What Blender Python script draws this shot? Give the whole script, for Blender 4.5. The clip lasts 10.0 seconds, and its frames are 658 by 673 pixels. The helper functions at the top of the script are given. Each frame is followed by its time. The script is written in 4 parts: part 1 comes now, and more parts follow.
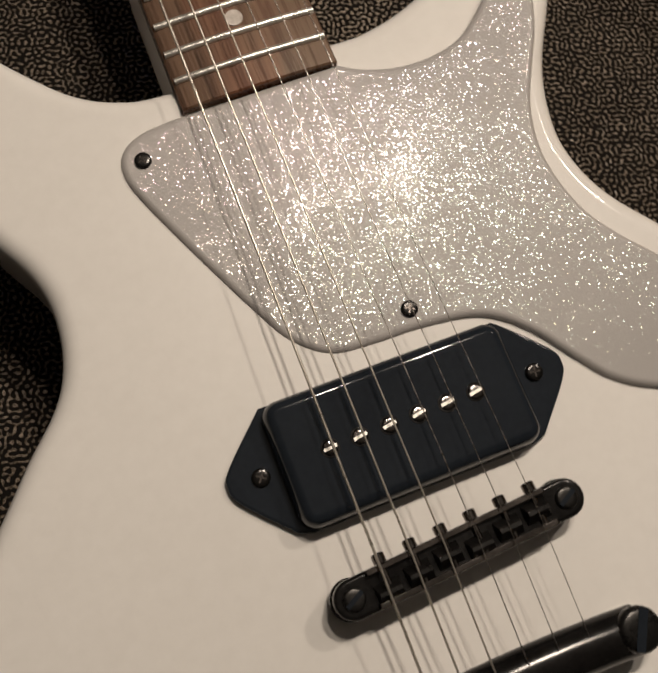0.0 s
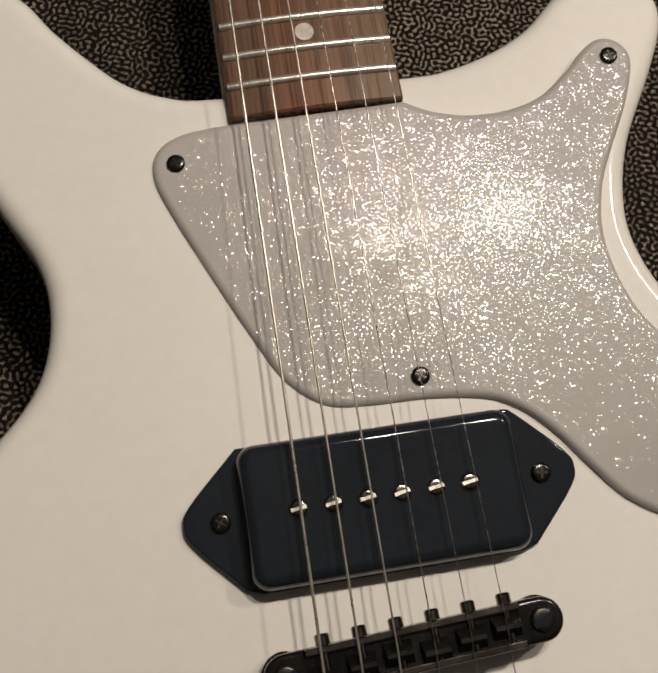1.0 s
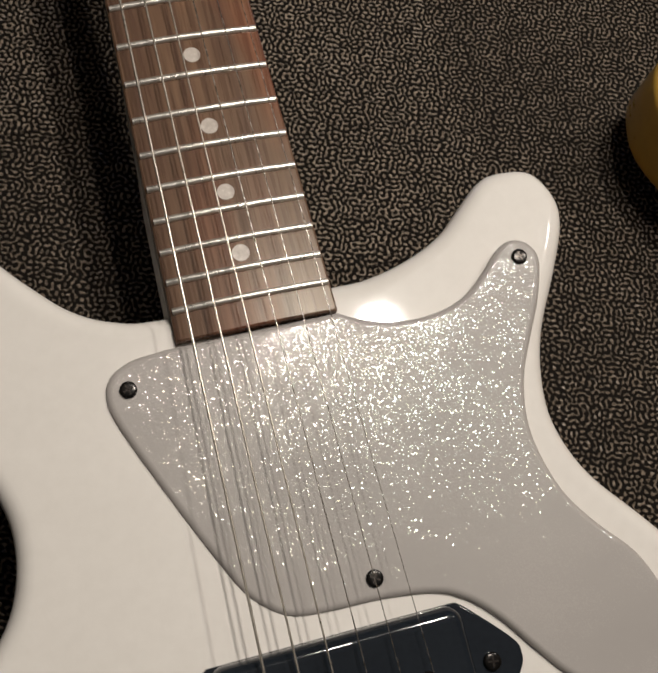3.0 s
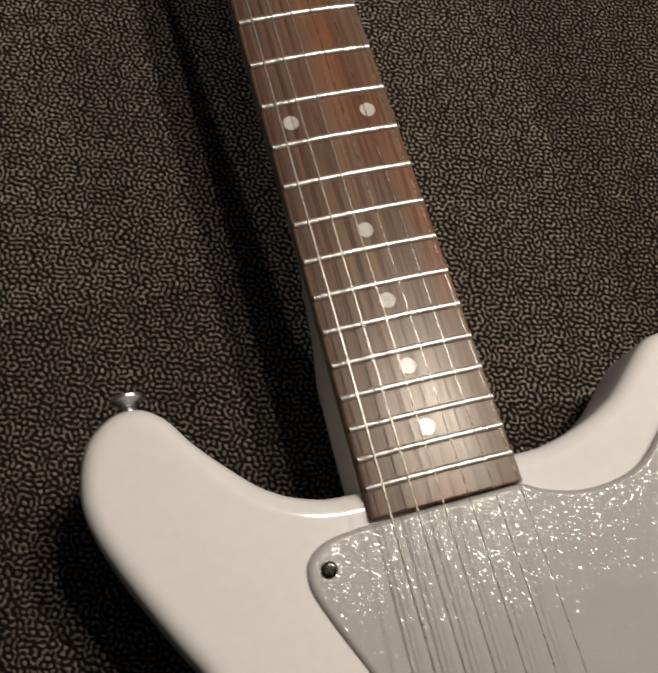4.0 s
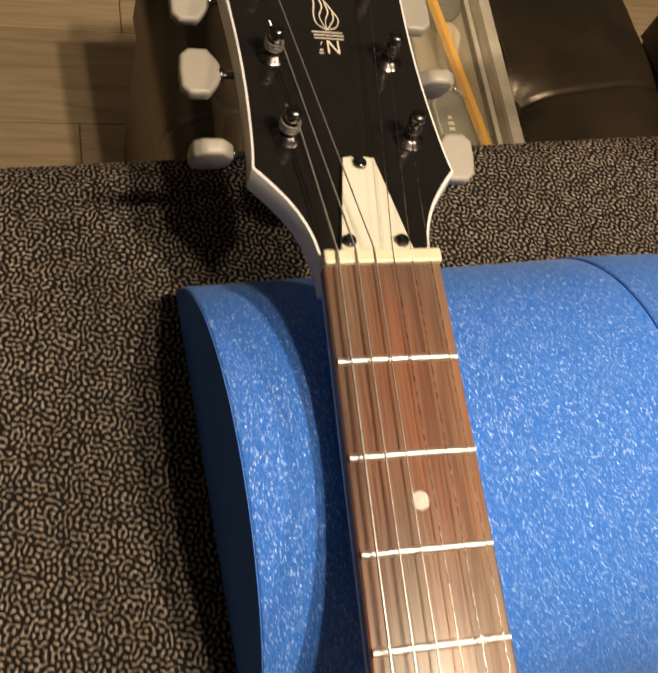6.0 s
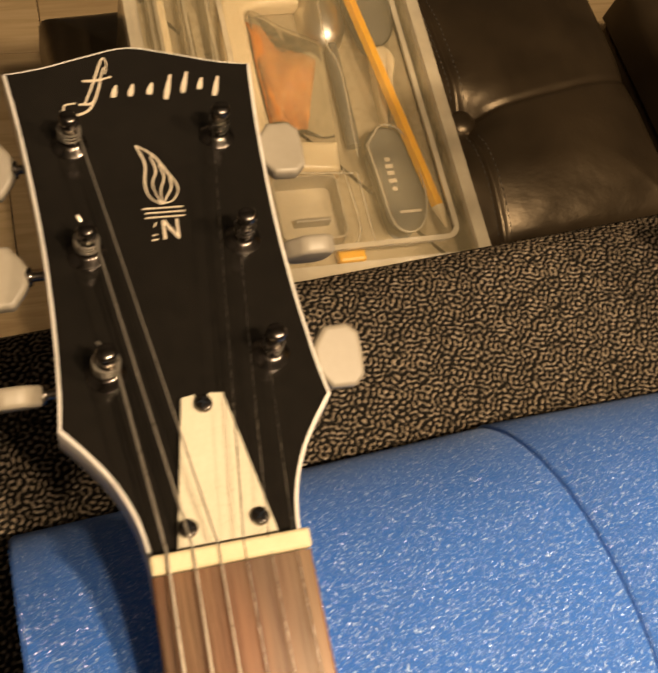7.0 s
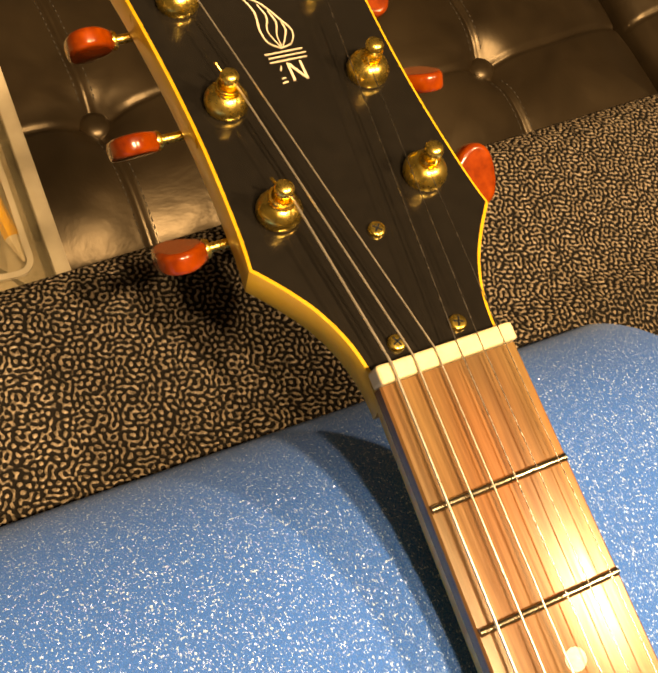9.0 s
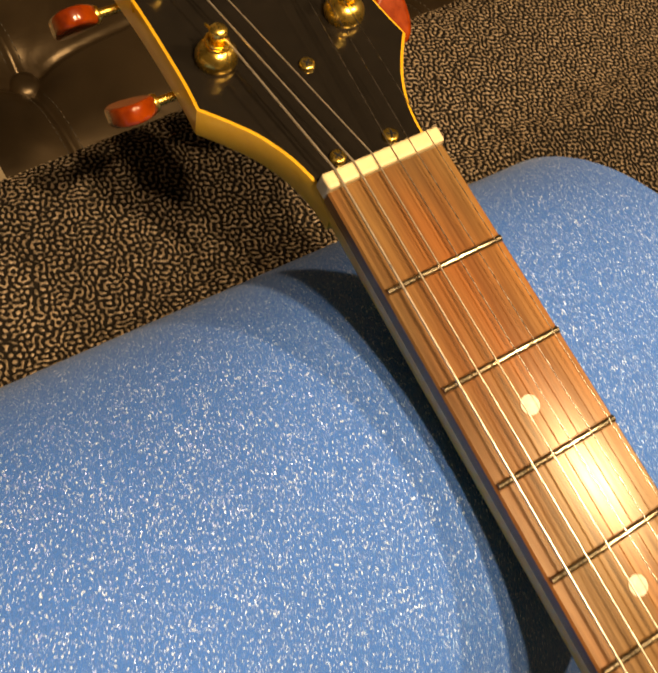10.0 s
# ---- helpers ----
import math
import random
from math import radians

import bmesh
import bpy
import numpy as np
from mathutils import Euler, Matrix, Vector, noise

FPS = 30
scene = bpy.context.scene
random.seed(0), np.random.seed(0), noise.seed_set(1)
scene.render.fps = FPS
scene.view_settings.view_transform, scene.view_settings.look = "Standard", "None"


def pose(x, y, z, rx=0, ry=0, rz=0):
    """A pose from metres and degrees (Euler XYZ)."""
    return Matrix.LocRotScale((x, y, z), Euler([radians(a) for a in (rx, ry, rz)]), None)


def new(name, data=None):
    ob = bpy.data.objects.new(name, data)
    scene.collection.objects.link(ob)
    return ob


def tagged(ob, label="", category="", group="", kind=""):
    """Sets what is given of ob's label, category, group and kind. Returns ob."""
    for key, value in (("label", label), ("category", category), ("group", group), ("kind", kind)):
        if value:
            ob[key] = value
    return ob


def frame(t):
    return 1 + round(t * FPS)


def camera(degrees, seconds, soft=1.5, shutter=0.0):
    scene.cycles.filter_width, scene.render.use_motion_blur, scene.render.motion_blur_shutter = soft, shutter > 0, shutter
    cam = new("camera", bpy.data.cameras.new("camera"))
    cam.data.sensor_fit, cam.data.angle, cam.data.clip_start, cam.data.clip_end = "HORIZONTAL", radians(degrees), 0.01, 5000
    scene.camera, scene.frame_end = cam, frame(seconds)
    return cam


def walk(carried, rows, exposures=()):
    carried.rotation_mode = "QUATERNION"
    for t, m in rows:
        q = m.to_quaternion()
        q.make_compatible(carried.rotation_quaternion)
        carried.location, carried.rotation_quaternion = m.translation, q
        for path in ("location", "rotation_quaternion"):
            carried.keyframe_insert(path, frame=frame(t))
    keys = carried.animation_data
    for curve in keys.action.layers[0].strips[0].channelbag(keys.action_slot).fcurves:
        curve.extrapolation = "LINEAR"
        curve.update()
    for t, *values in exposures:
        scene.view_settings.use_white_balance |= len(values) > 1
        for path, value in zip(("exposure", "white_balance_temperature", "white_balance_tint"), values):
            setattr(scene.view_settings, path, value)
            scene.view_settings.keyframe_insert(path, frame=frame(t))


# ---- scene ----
# The world: floor at z = 0, mat on the table at MAT_Z. The first guitar's nut is above the origin.
NUT_Z = 0.875
MAT_Z = NUT_Z - 0.095
cam = camera(36.34, 10.0, soft=2.0, shutter=0.22)
walk(cam, [
    (0, pose(-0.0751, -0.6362, 1.1453, 18.46, -5.06, -22.31)),
    (0.5, pose(-0.0528, -0.6264, 1.1372, 18.28, -4.30, -13.10)),
    (1, pose(-0.0426, -0.6249, 1.1287, 17.89, -3.84, -9.50)),
    (1.5, pose(-0.0509, -0.6218, 1.1146, 17.23, -2.58, -8.39)),
    (2, pose(-0.0586, -0.6108, 1.1165, 16.92, -3.15, -9.02)),
    (2.5, pose(-0.0622, -0.5971, 1.1411, 18.98, -6.11, -12.47)),
    (2.7, pose(-0.0483, -0.5905, 1.1533, 20.32, -7.55, -14.11)),
    (3.8, pose(-0.0933, -0.5398, 1.1743, 23.43, -8.54, -15.88)),
    (4, pose(-0.1040, -0.5274, 1.1812, 24.26, -6.82, -15.87)),
    (4.5, pose(-0.1654, -0.4725, 1.1852, 24.50, -10.36, -17.83)),
    (5, pose(-0.1502, -0.3824, 1.1881, 25.20, -12.16, -15.73)),
    (5.5, pose(-0.1259, -0.2607, 1.1993, 25.27, -13.84, -8.91)),
    (5.7, pose(-0.1220, -0.2163, 1.1904, 25.10, -14.64, -7.87)),
    (6.8, pose(-0.0723, -0.0501, 1.1450, 23.05, -12.16, -11.99)),
    (7, pose(-0.0432, -0.0396, 1.1444, 22.81, -12.48, -12.68)),
    (7.2, pose(-0.0207, -0.0220, 1.1393, 22.93, -14.86, -12.83)),
    (7.5, pose(0.0333, -0.0039, 1.1234, 23.76, -13.75, -15.16)),
    (8, pose(0.1111, 0.0182, 1.1218, 24.19, -14.85, -17.64)),
    (8.2, pose(0.1259, 0.0139, 1.1246, 24.26, -15.28, -18.44)),
    (8.5, pose(0.1458, -0.0038, 1.1291, 24.15, -16.25, -19.86)),
    (9, pose(0.1637, -0.0216, 1.1180, 24.05, -17.04, -23.02)),
    (9.5, pose(0.1574, -0.0355, 1.1156, 24.54, -16.99, -26.91)),
    (10, pose(0.1354, -0.0708, 1.1250, 24.95, -16.24, -31.28)),
], exposures=[
    (0.0, 0.28, 5480, 12), (1.5, 0.39, 5250, 10), (2.7, 0.40, 5150, 10), (3.8, 0.38, 5200, 10), (4.5, 0.70, 4950, 10), (5.0, 1.04, 4950, 10), (5.5, 1.38, 5250, 10),
    (5.7, 1.39, 5350, 10), (6.8, 1.36, 7750, 14), (7.5, 1.41, 7200, 14), (8.0, 1.72, 8200, 13), (8.5, 2.22, 8500, 12), (9.0, 1.90, 10500, 15), (9.5, 1.57, 10300, 18), (10.0, 1.41, 9900, 17),
])

# ---- world and lamps ----
world = bpy.data.worlds.new("room_dark")
world.use_nodes = True
world.node_tree.nodes["Background"].inputs[0].default_value = (0.55, 0.76, 1.0, 1)
world.node_tree.nodes["Background"].inputs[1].default_value = 0.005
scene.world = world
LAMP_Z = NUT_Z + 0.95
BULBS = ((0.328, -0.276, 17.5), (0.168, -0.288, 9.5), (0.815, -0.240, 12.5))
for bx, by, watts in BULBS:
    lamp = bpy.data.lights.new("bulb_light", "POINT")
    lamp.energy, lamp.color, lamp.shadow_soft_size = watts, (1.0, 0.80, 0.56), 0.028
    new("bulb_light", lamp).matrix_world = pose(bx, by, LAMP_Z)


# ---- mesh helpers ----
def mesh_of(verts, faces, smooth=False, name="mesh"):
    me = bpy.data.meshes.new(name)
    me.from_pydata([tuple(v) for v in verts], [], faces)
    me.validate()
    if smooth:
        for p in me.polygons:
            p.use_smooth = True
    return me


def part(name, me, material, parent=None, label=""):
    if isinstance(me, bmesh.types.BMesh):
        bm, me = me, bpy.data.meshes.new(name)
        bm.normal_update()
        bm.to_mesh(me)
        bm.free()
    ob = new(name, me)
    if material and not me.materials:
        me.materials.append(material)
    if parent:
        ob.parent = parent
    if label:
        tagged(ob, label)
    return ob


def thing(name, label, category, m=None, group="", kind=""):
    ob = new(name)
    if m is not None:
        ob.matrix_world = m
    return tagged(ob, label, category, group, kind)


def soften(me, angle=40):
    me.shade_smooth()
    me.set_sharp_from_angle(angle=radians(angle))
    return me


def join(*parts):
    """One mesh from several (verts, faces)."""
    verts, faces = [], []
    for v, f in parts:
        n = len(verts)
        verts += [tuple(p) for p in v]
        faces += [tuple(i + n for i in q) for q in f]
    return verts, faces


def curve_through(points, corners=(), closed=True, steps=6):
    """A smooth outline through points, with sharp corners at the given indices."""
    n, out = len(points), []
    for i in range(n if closed else n - 1):
        a, b = Vector(points[i]), Vector(points[(i + 1) % n])
        before = Vector(points[i - 1]) if (closed or i) and i not in corners else a - (b - a)
        j = (i + 2) % n
        after = Vector(points[j]) if (closed or i + 2 < n) and (i + 1) % n not in corners else b + (b - a)
        for k in range(steps):
            t = k / steps
            out.append(0.5 * (2 * a + (b - before) * t + (2 * before - 5 * a + 4 * b - after) * t * t + (3 * a - before - 3 * b + after) * t ** 3))
    if not closed:
        out.append(Vector(points[-1]))
    return out


def inset_ring(pts, d):
    """The closed ring pts moved inwards by d (counter-clockwise ring)."""
    n, out = len(pts), []
    for i in range(n):
        a, b, c = pts[i - 1], pts[i], pts[(i + 1) % n]
        t = (c - a)
        t = t.normalized() if t.length > 1e-9 else Vector((1, 0))
        out.append(b + Vector((-t.y, t.x)) * d)
    return out


def slab(outline, z0, z1, round_top=0.0, round_bottom=0.0, steps=4, place=None):
    """A plate with the outline (2D, counter-clockwise), rounded over at its edges."""
    rings = []
    for k in range(steps + 1 if round_bottom else 1):
        a = math.pi / 2 * k / steps if round_bottom else 0
        rings.append((round_bottom * (1 - math.sin(a)), z0 + round_bottom * (1 - math.cos(a)) if round_bottom else z0))
    for k in range(steps + 1 if round_top else 1):
        a = math.pi / 2 * k / steps if round_top else 0
        rings.append((round_top * (1 - math.cos(a)), z1 - round_top * (1 - math.sin(a)) if round_top else z1))
    if round_top:
        rings.append((round_top * 1.25 + 0.0001, z1))
    n, verts, faces = len(outline), [], []
    for d, z in rings:
        verts += [(p.x, p.y, z) for p in (inset_ring(outline, d) if d else outline)]
    for r in range(len(rings) - 1):
        for i in range(n):
            j = (i + 1) % n
            faces.append((r * n + i, r * n + j, r * n + n + j, r * n + n + i))
    faces.append(tuple(range(n))[::-1])
    faces.append(tuple(range((len(rings) - 1) * n, len(rings) * n)))
    if place:
        verts = [place(*v) for v in verts]
    return verts, faces


def lathe(profile, seg=24, place=None):
    """Turned round the z axis: profile is rows of (radius, height)."""
    verts, faces = [], []
    for r, z in profile:
        verts += [(r * math.cos(2 * math.pi * k / seg), r * math.sin(2 * math.pi * k / seg), z) for k in range(seg)]
    for i in range(len(profile) - 1):
        for k in range(seg):
            j = (k + 1) % seg
            faces.append((i * seg + k, i * seg + j, i * seg + seg + j, i * seg + seg + k))
    faces.append(tuple(range(seg))[::-1])
    faces.append(tuple(range((len(profile) - 1) * seg, len(profile) * seg)))
    if place:
        verts = [tuple(place @ Vector(v)) for v in verts]
    return verts, faces


def tube(points, radius, seg=8):
    """A round rod along a line of points."""
    pts = [Vector(p) for p in points]
    verts, faces = [], []
    for i, p in enumerate(pts):
        t = (pts[min(i + 1, len(pts) - 1)] - pts[max(i - 1, 0)]).normalized()
        side = t.cross(Vector((0, 0, 1)))
        side = side.normalized() if side.length > 1e-6 else Vector((1, 0, 0))
        up = side.cross(t)
        r = radius[i] if isinstance(radius, (list, tuple)) else radius
        verts += [tuple(p + r * (math.cos(2 * math.pi * k / seg) * side + math.sin(2 * math.pi * k / seg) * up)) for k in range(seg)]
    for i in range(len(pts) - 1):
        for k in range(seg):
            j = (k + 1) % seg
            faces.append((i * seg + k, i * seg + j, i * seg + seg + j, i * seg + seg + k))
    faces.append(tuple(range(seg))[::-1])
    faces.append(tuple(range((len(pts) - 1) * seg, len(pts) * seg)))
    return verts, faces


def brick(x0, x1, y0, y1, z0, z1, bevel=0.0, segments=2):
    """A box with rounded edges."""
    bm = bmesh.new()
    bmesh.ops.create_cube(bm, size=1.0, matrix=Matrix.Translation(((x0 + x1) / 2, (y0 + y1) / 2, (z0 + z1) / 2)) @ Matrix.Diagonal((x1 - x0, y1 - y0, z1 - z0, 1)))
    if bevel:
        bmesh.ops.bevel(bm, geom=bm.edges[:], offset=bevel, segments=segments, affect="EDGES", profile=0.5)
    return bm


def rounded(x0, x1, y0, y1, r, steps=5):
    """A rectangle's outline with round corners, counter-clockwise."""
    out = []
    for cx, cy, a0 in ((x1 - r, y1 - r, 0), (x0 + r, y1 - r, 90), (x0 + r, y0 + r, 180), (x1 - r, y0 + r, 270)):
        for k in range(steps + 1):
            a = radians(a0 + 90 * k / steps)
            out.append(Vector((cx + r * math.cos(a), cy + r * math.sin(a))))
    return out


def vec(*flat, scale=0.001):
    return [Vector((flat[i] * scale, flat[i + 1] * scale)) for i in range(0, len(flat), 2)]


# ---- materials ----
def nodes_of(name):
    m = bpy.data.materials.new(name)
    m.use_nodes = True
    nt = m.node_tree
    return m, nt, nt.nodes["Principled BSDF"]


def node(nt, kind, **values):
    n = nt.nodes.new(kind)
    for key, value in values.items():
        if key == "inputs":
            for k, v in value.items():
                n.inputs[k].default_value = v
        elif key == "operation":
            n.operation = value
        elif key == "feature":
            n.feature = value
        elif key == "distance":
            n.distance = value
    return n


def rgba(c):
    return (*c, 1.0)


def coords(nt, stretch=(1, 1, 1), turn=(0, 0, 0)):
    tex = nt.nodes.new("ShaderNodeTexCoord")
    mapping = nt.nodes.new("ShaderNodeMapping")
    mapping.inputs["Scale"].default_value = stretch
    mapping.inputs["Rotation"].default_value = turn
    nt.links.new(tex.outputs["Object"], mapping.inputs["Vector"])
    return mapping.outputs["Vector"]


def noise_of(nt, vector, scale, detail=4.0, rough=0.55, distortion=0.0):
    n = node(nt, "ShaderNodeTexNoise", inputs={"Scale": scale, "Detail": detail, "Roughness": rough, "Distortion": distortion})
    nt.links.new(vector, n.inputs["Vector"])
    return n.outputs["Fac"]


def ramp_of(nt, fac, stops):
    r = nt.nodes.new("ShaderNodeValToRGB")
    while len(r.color_ramp.elements) < len(stops):
        r.color_ramp.elements.new(0.5)
    for e, (at, c) in zip(r.color_ramp.elements, stops):
        e.position, e.color = at, rgba(c) if len(c) == 3 else c
    nt.links.new(fac, r.inputs["Fac"])
    return r.outputs["Color"]


def bump_of(nt, bsdf, height, strength, distance):
    b = node(nt, "ShaderNodeBump", inputs={"Strength": strength, "Distance": distance})
    nt.links.new(height, b.inputs["Height"])
    nt.links.new(b.outputs["Normal"], bsdf.inputs["Normal"])
    return b


def surface(name, dark, light, rough=(0.3, 0.5), metal=0.0, coarse=12.0, fine=220.0, bump=0.0, coat=0.0, stretch=(1, 1, 1), spec=0.5):
    """A painted, plastic, wooden or metal surface, uneven at two scales."""
    m, nt, bsdf = nodes_of(name)
    v = coords(nt, stretch)
    a, b = noise_of(nt, v, coarse), noise_of(nt, v, fine, 3.0)
    mix = node(nt, "ShaderNodeMath", operation="MULTIPLY_ADD", inputs={1: 0.4})
    nt.links.new(b, mix.inputs[0])
    half = node(nt, "ShaderNodeMath", operation="MULTIPLY", inputs={1: 0.6})
    nt.links.new(a, half.inputs[0])
    nt.links.new(half.outputs[0], mix.inputs[2])
    nt.links.new(ramp_of(nt, mix.outputs[0], ((0.32, dark), (0.68, light))), bsdf.inputs["Base Color"])
    lo, hi = rough
    nt.links.new(ramp_of(nt, mix.outputs[0], ((0.3, (lo,) * 3), (0.7, (hi,) * 3))), bsdf.inputs["Roughness"])
    bsdf.inputs["Metallic"].default_value = metal
    bsdf.inputs["Coat Weight"].default_value = coat
    bsdf.inputs["Coat Roughness"].default_value = 0.05
    bsdf.inputs["Specular IOR Level"].default_value = spec
    if bump:
        bump_of(nt, bsdf, b, bump, 0.0005)
    return m


def glitter(name, base, flake, scale, tilt, share, rough, flake_rough, coat, weight=0.35, patchy=0.5, speck=None, stretch=(1, 1, 1), spread=False, sheen=0.0):
    """A ground with small mirror flakes in it, each tilted its own way."""
    m, nt, bsdf = nodes_of(name)
    v = coords(nt, stretch)
    cells = node(nt, "ShaderNodeTexVoronoi", feature="F1", inputs={"Scale": scale, "Randomness": 1.0})
    nt.links.new(v, cells.inputs["Vector"])
    patches = noise_of(nt, v, 45.0, 3.0)
    bsdf.inputs["Roughness"].default_value = rough
    stain = noise_of(nt, v, 14.0, 5.0)
    ground = ramp_of(nt, stain, ((0.3, tuple(0.88 * c for c in base)), (0.7, base)))
    if speck:
        dots = noise_of(nt, v, scale * 0.43, 1.0)
        blend = node(nt, "ShaderNodeMix")
        blend.data_type = "RGBA"
        nt.links.new(ramp_of(nt, dots, ((0.625, (0, 0, 0)), (0.70, (1, 1, 1)))), blend.inputs["Factor"])
        nt.links.new(ground, blend.inputs["A"])
        blend.inputs["B"].default_value = rgba(speck)
        ground = blend.outputs["Result"]
    nt.links.new(ground, bsdf.inputs["Base Color"])
    bsdf.inputs["Coat Weight"].default_value = coat
    bsdf.inputs["Coat Roughness"].default_value = 0.04
    bsdf.inputs["Specular IOR Level"].default_value = 0.25
    bsdf.inputs["Sheen Weight"].default_value = sheen
    bsdf.inputs["Sheen Roughness"].default_value = 0.55
    bsdf.inputs["Sheen Tint"].default_value = (0.62, 0.78, 1.0, 1)
    flakes = nt.nodes.new("ShaderNodeBsdfAnisotropic")
    flakes.inputs["Color"].default_value = rgba(flake)
    flakes.inputs["Roughness"].default_value = flake_rough
    hue = node(nt, "ShaderNodeMix")
    hue.data_type = "RGBA"
    hue.inputs["Factor"].default_value = 0.28
    hue.inputs["A"].default_value = rgba(flake)
    nt.links.new(cells.outputs["Color"], hue.inputs["B"])
    nt.links.new(hue.outputs["Result"], flakes.inputs["Color"])
    off = node(nt, "ShaderNodeVectorMath", operation="SUBTRACT", inputs={1: (0.5, 0.5, 0.5)})
    nt.links.new(cells.outputs["Color"], off.inputs[0])
    grow = node(nt, "ShaderNodeVectorMath", operation="SCALE", inputs={"Scale": tilt})
    nt.links.new(off.outputs[0], grow.inputs[0])
    if spread:
        chance = node(nt, "ShaderNodeTexWhiteNoise")
        shifted = node(nt, "ShaderNodeVectorMath", operation="ADD", inputs={1: (3.7, 1.9, 5.3)})
        nt.links.new(cells.outputs["Position"], shifted.inputs[0])
        nt.links.new(shifted.outputs[0], chance.inputs["Vector"])
        eased = node(nt, "ShaderNodeMath", operation="POWER", inputs={1: 0.6})
        nt.links.new(chance.outputs["Value"], eased.inputs[0])
        scatter = node(nt, "ShaderNodeMath", operation="MULTIPLY", inputs={1: tilt})
        nt.links.new(eased.outputs[0], scatter.inputs[0])
        nt.links.new(scatter.outputs[0], grow.inputs["Scale"])
    geo = nt.nodes.new("ShaderNodeNewGeometry")
    add = node(nt, "ShaderNodeVectorMath", operation="ADD")
    nt.links.new(geo.outputs["Normal"], add.inputs[0])
    nt.links.new(grow.outputs[0], add.inputs[1])
    unit = node(nt, "ShaderNodeVectorMath", operation="NORMALIZE")
    nt.links.new(add.outputs[0], unit.inputs[0])
    nt.links.new(unit.outputs[0], flakes.inputs["Normal"])
    # which cells carry a flake
    white = node(nt, "ShaderNodeTexWhiteNoise")
    nt.links.new(cells.outputs["Position"], white.inputs["Vector"])
    lean = node(nt, "ShaderNodeMath", operation="MULTIPLY_ADD", inputs={1: patchy})
    nt.links.new(patches, lean.inputs[0])
    nt.links.new(white.outputs["Value"], lean.inputs[2])
    pick = node(nt, "ShaderNodeMath", operation="GREATER_THAN", inputs={1: 1.0 + 0.5 * patchy - share})
    nt.links.new(lean.outputs[0], pick.inputs[0])
    mixer = nt.nodes.new("ShaderNodeMixShader")
    part_of = node(nt, "ShaderNodeMath", operation="MULTIPLY", inputs={1: weight})
    nt.links.new(pick.outputs[0], part_of.inputs[0])
    nt.links.new(part_of.outputs[0], mixer.inputs[0])
    nt.links.new(bsdf.outputs[0], mixer.inputs[1])
    nt.links.new(flakes.outputs[0], mixer.inputs[2])
    nt.links.new(mixer.outputs[0], nt.nodes["Material Output"].inputs["Surface"])
    return m


WHITE_PAINT = surface("white_lacquer", (0.70, 0.66, 0.61), (0.76, 0.72, 0.67), (0.32, 0.42), coarse=6, coat=0.35, spec=0.12)
YELLOW_PAINT = surface("yellow_lacquer", (0.55, 0.31, 0.03), (0.64, 0.39, 0.05), (0.25, 0.4), coarse=30, coat=0.25)
BLACK_LACQUER = surface("black_lacquer", (0.008, 0.007, 0.006), (0.013, 0.011, 0.009), (0.14, 0.24), coat=0.1, spec=0.32)
BLACK_PLASTIC = surface("black_plastic", (0.0105, 0.013, 0.0175), (0.016, 0.0195, 0.025), (0.05, 0.10), coarse=25, fine=500, spec=0.36)
BLACK_METAL = surface("black_metal", (0.008, 0.007, 0.007), (0.030, 0.028, 0.026), (0.10, 0.24), metal=0.6, coarse=80, fine=900)
SCREW_BLACK = surface("black_screw", (0.010, 0.009, 0.008), (0.032, 0.029, 0.026), (0.14, 0.26), metal=0.7, coarse=300, fine=1500)
SATIN_BLACK = surface("satin_black_metal", (0.016, 0.015, 0.014), (0.042, 0.039, 0.036), (0.22, 0.36), metal=0.8, coarse=90, fine=900)
DARK_NICKEL = surface("dark_nickel", (0.12, 0.105, 0.095), (0.24, 0.21, 0.19), (0.10, 0.24), metal=1.0, coarse=120, fine=900)
NICKEL = surface("nickel", (0.62, 0.58, 0.52), (0.76, 0.72, 0.66), (0.24, 0.38), metal=0.75, coarse=150, fine=1200)
FRET_STEEL = surface("polished_fret", (0.40, 0.35, 0.26), (0.52, 0.46, 0.35), (0.13, 0.20), metal=1.0, coarse=150, fine=1200)
STRING_STEEL = surface("string_steel", (0.36, 0.33, 0.29), (0.52, 0.48, 0.43), (0.20, 0.34), metal=1.0, coarse=300, fine=2500)
WOUND_STEEL = surface("wound_string", (0.48, 0.43, 0.36), (0.62, 0.57, 0.49), (0.25, 0.36), metal=0.82, coarse=300, fine=2500)
CHROME = surface("chrome", (0.76, 0.75, 0.73), (0.86, 0.85, 0.83), (0.20, 0.32), metal=1.0, coarse=100, fine=900)
GOLD = surface("gold_plating", (0.94, 0.64, 0.15), (1.0, 0.75, 0.24), (0.20, 0.34), metal=1.0, coarse=120, fine=900)
IVORY = surface("ivory_nut", (0.58, 0.49, 0.31), (0.66, 0.57, 0.38), (0.28, 0.42), coarse=160, fine=900)
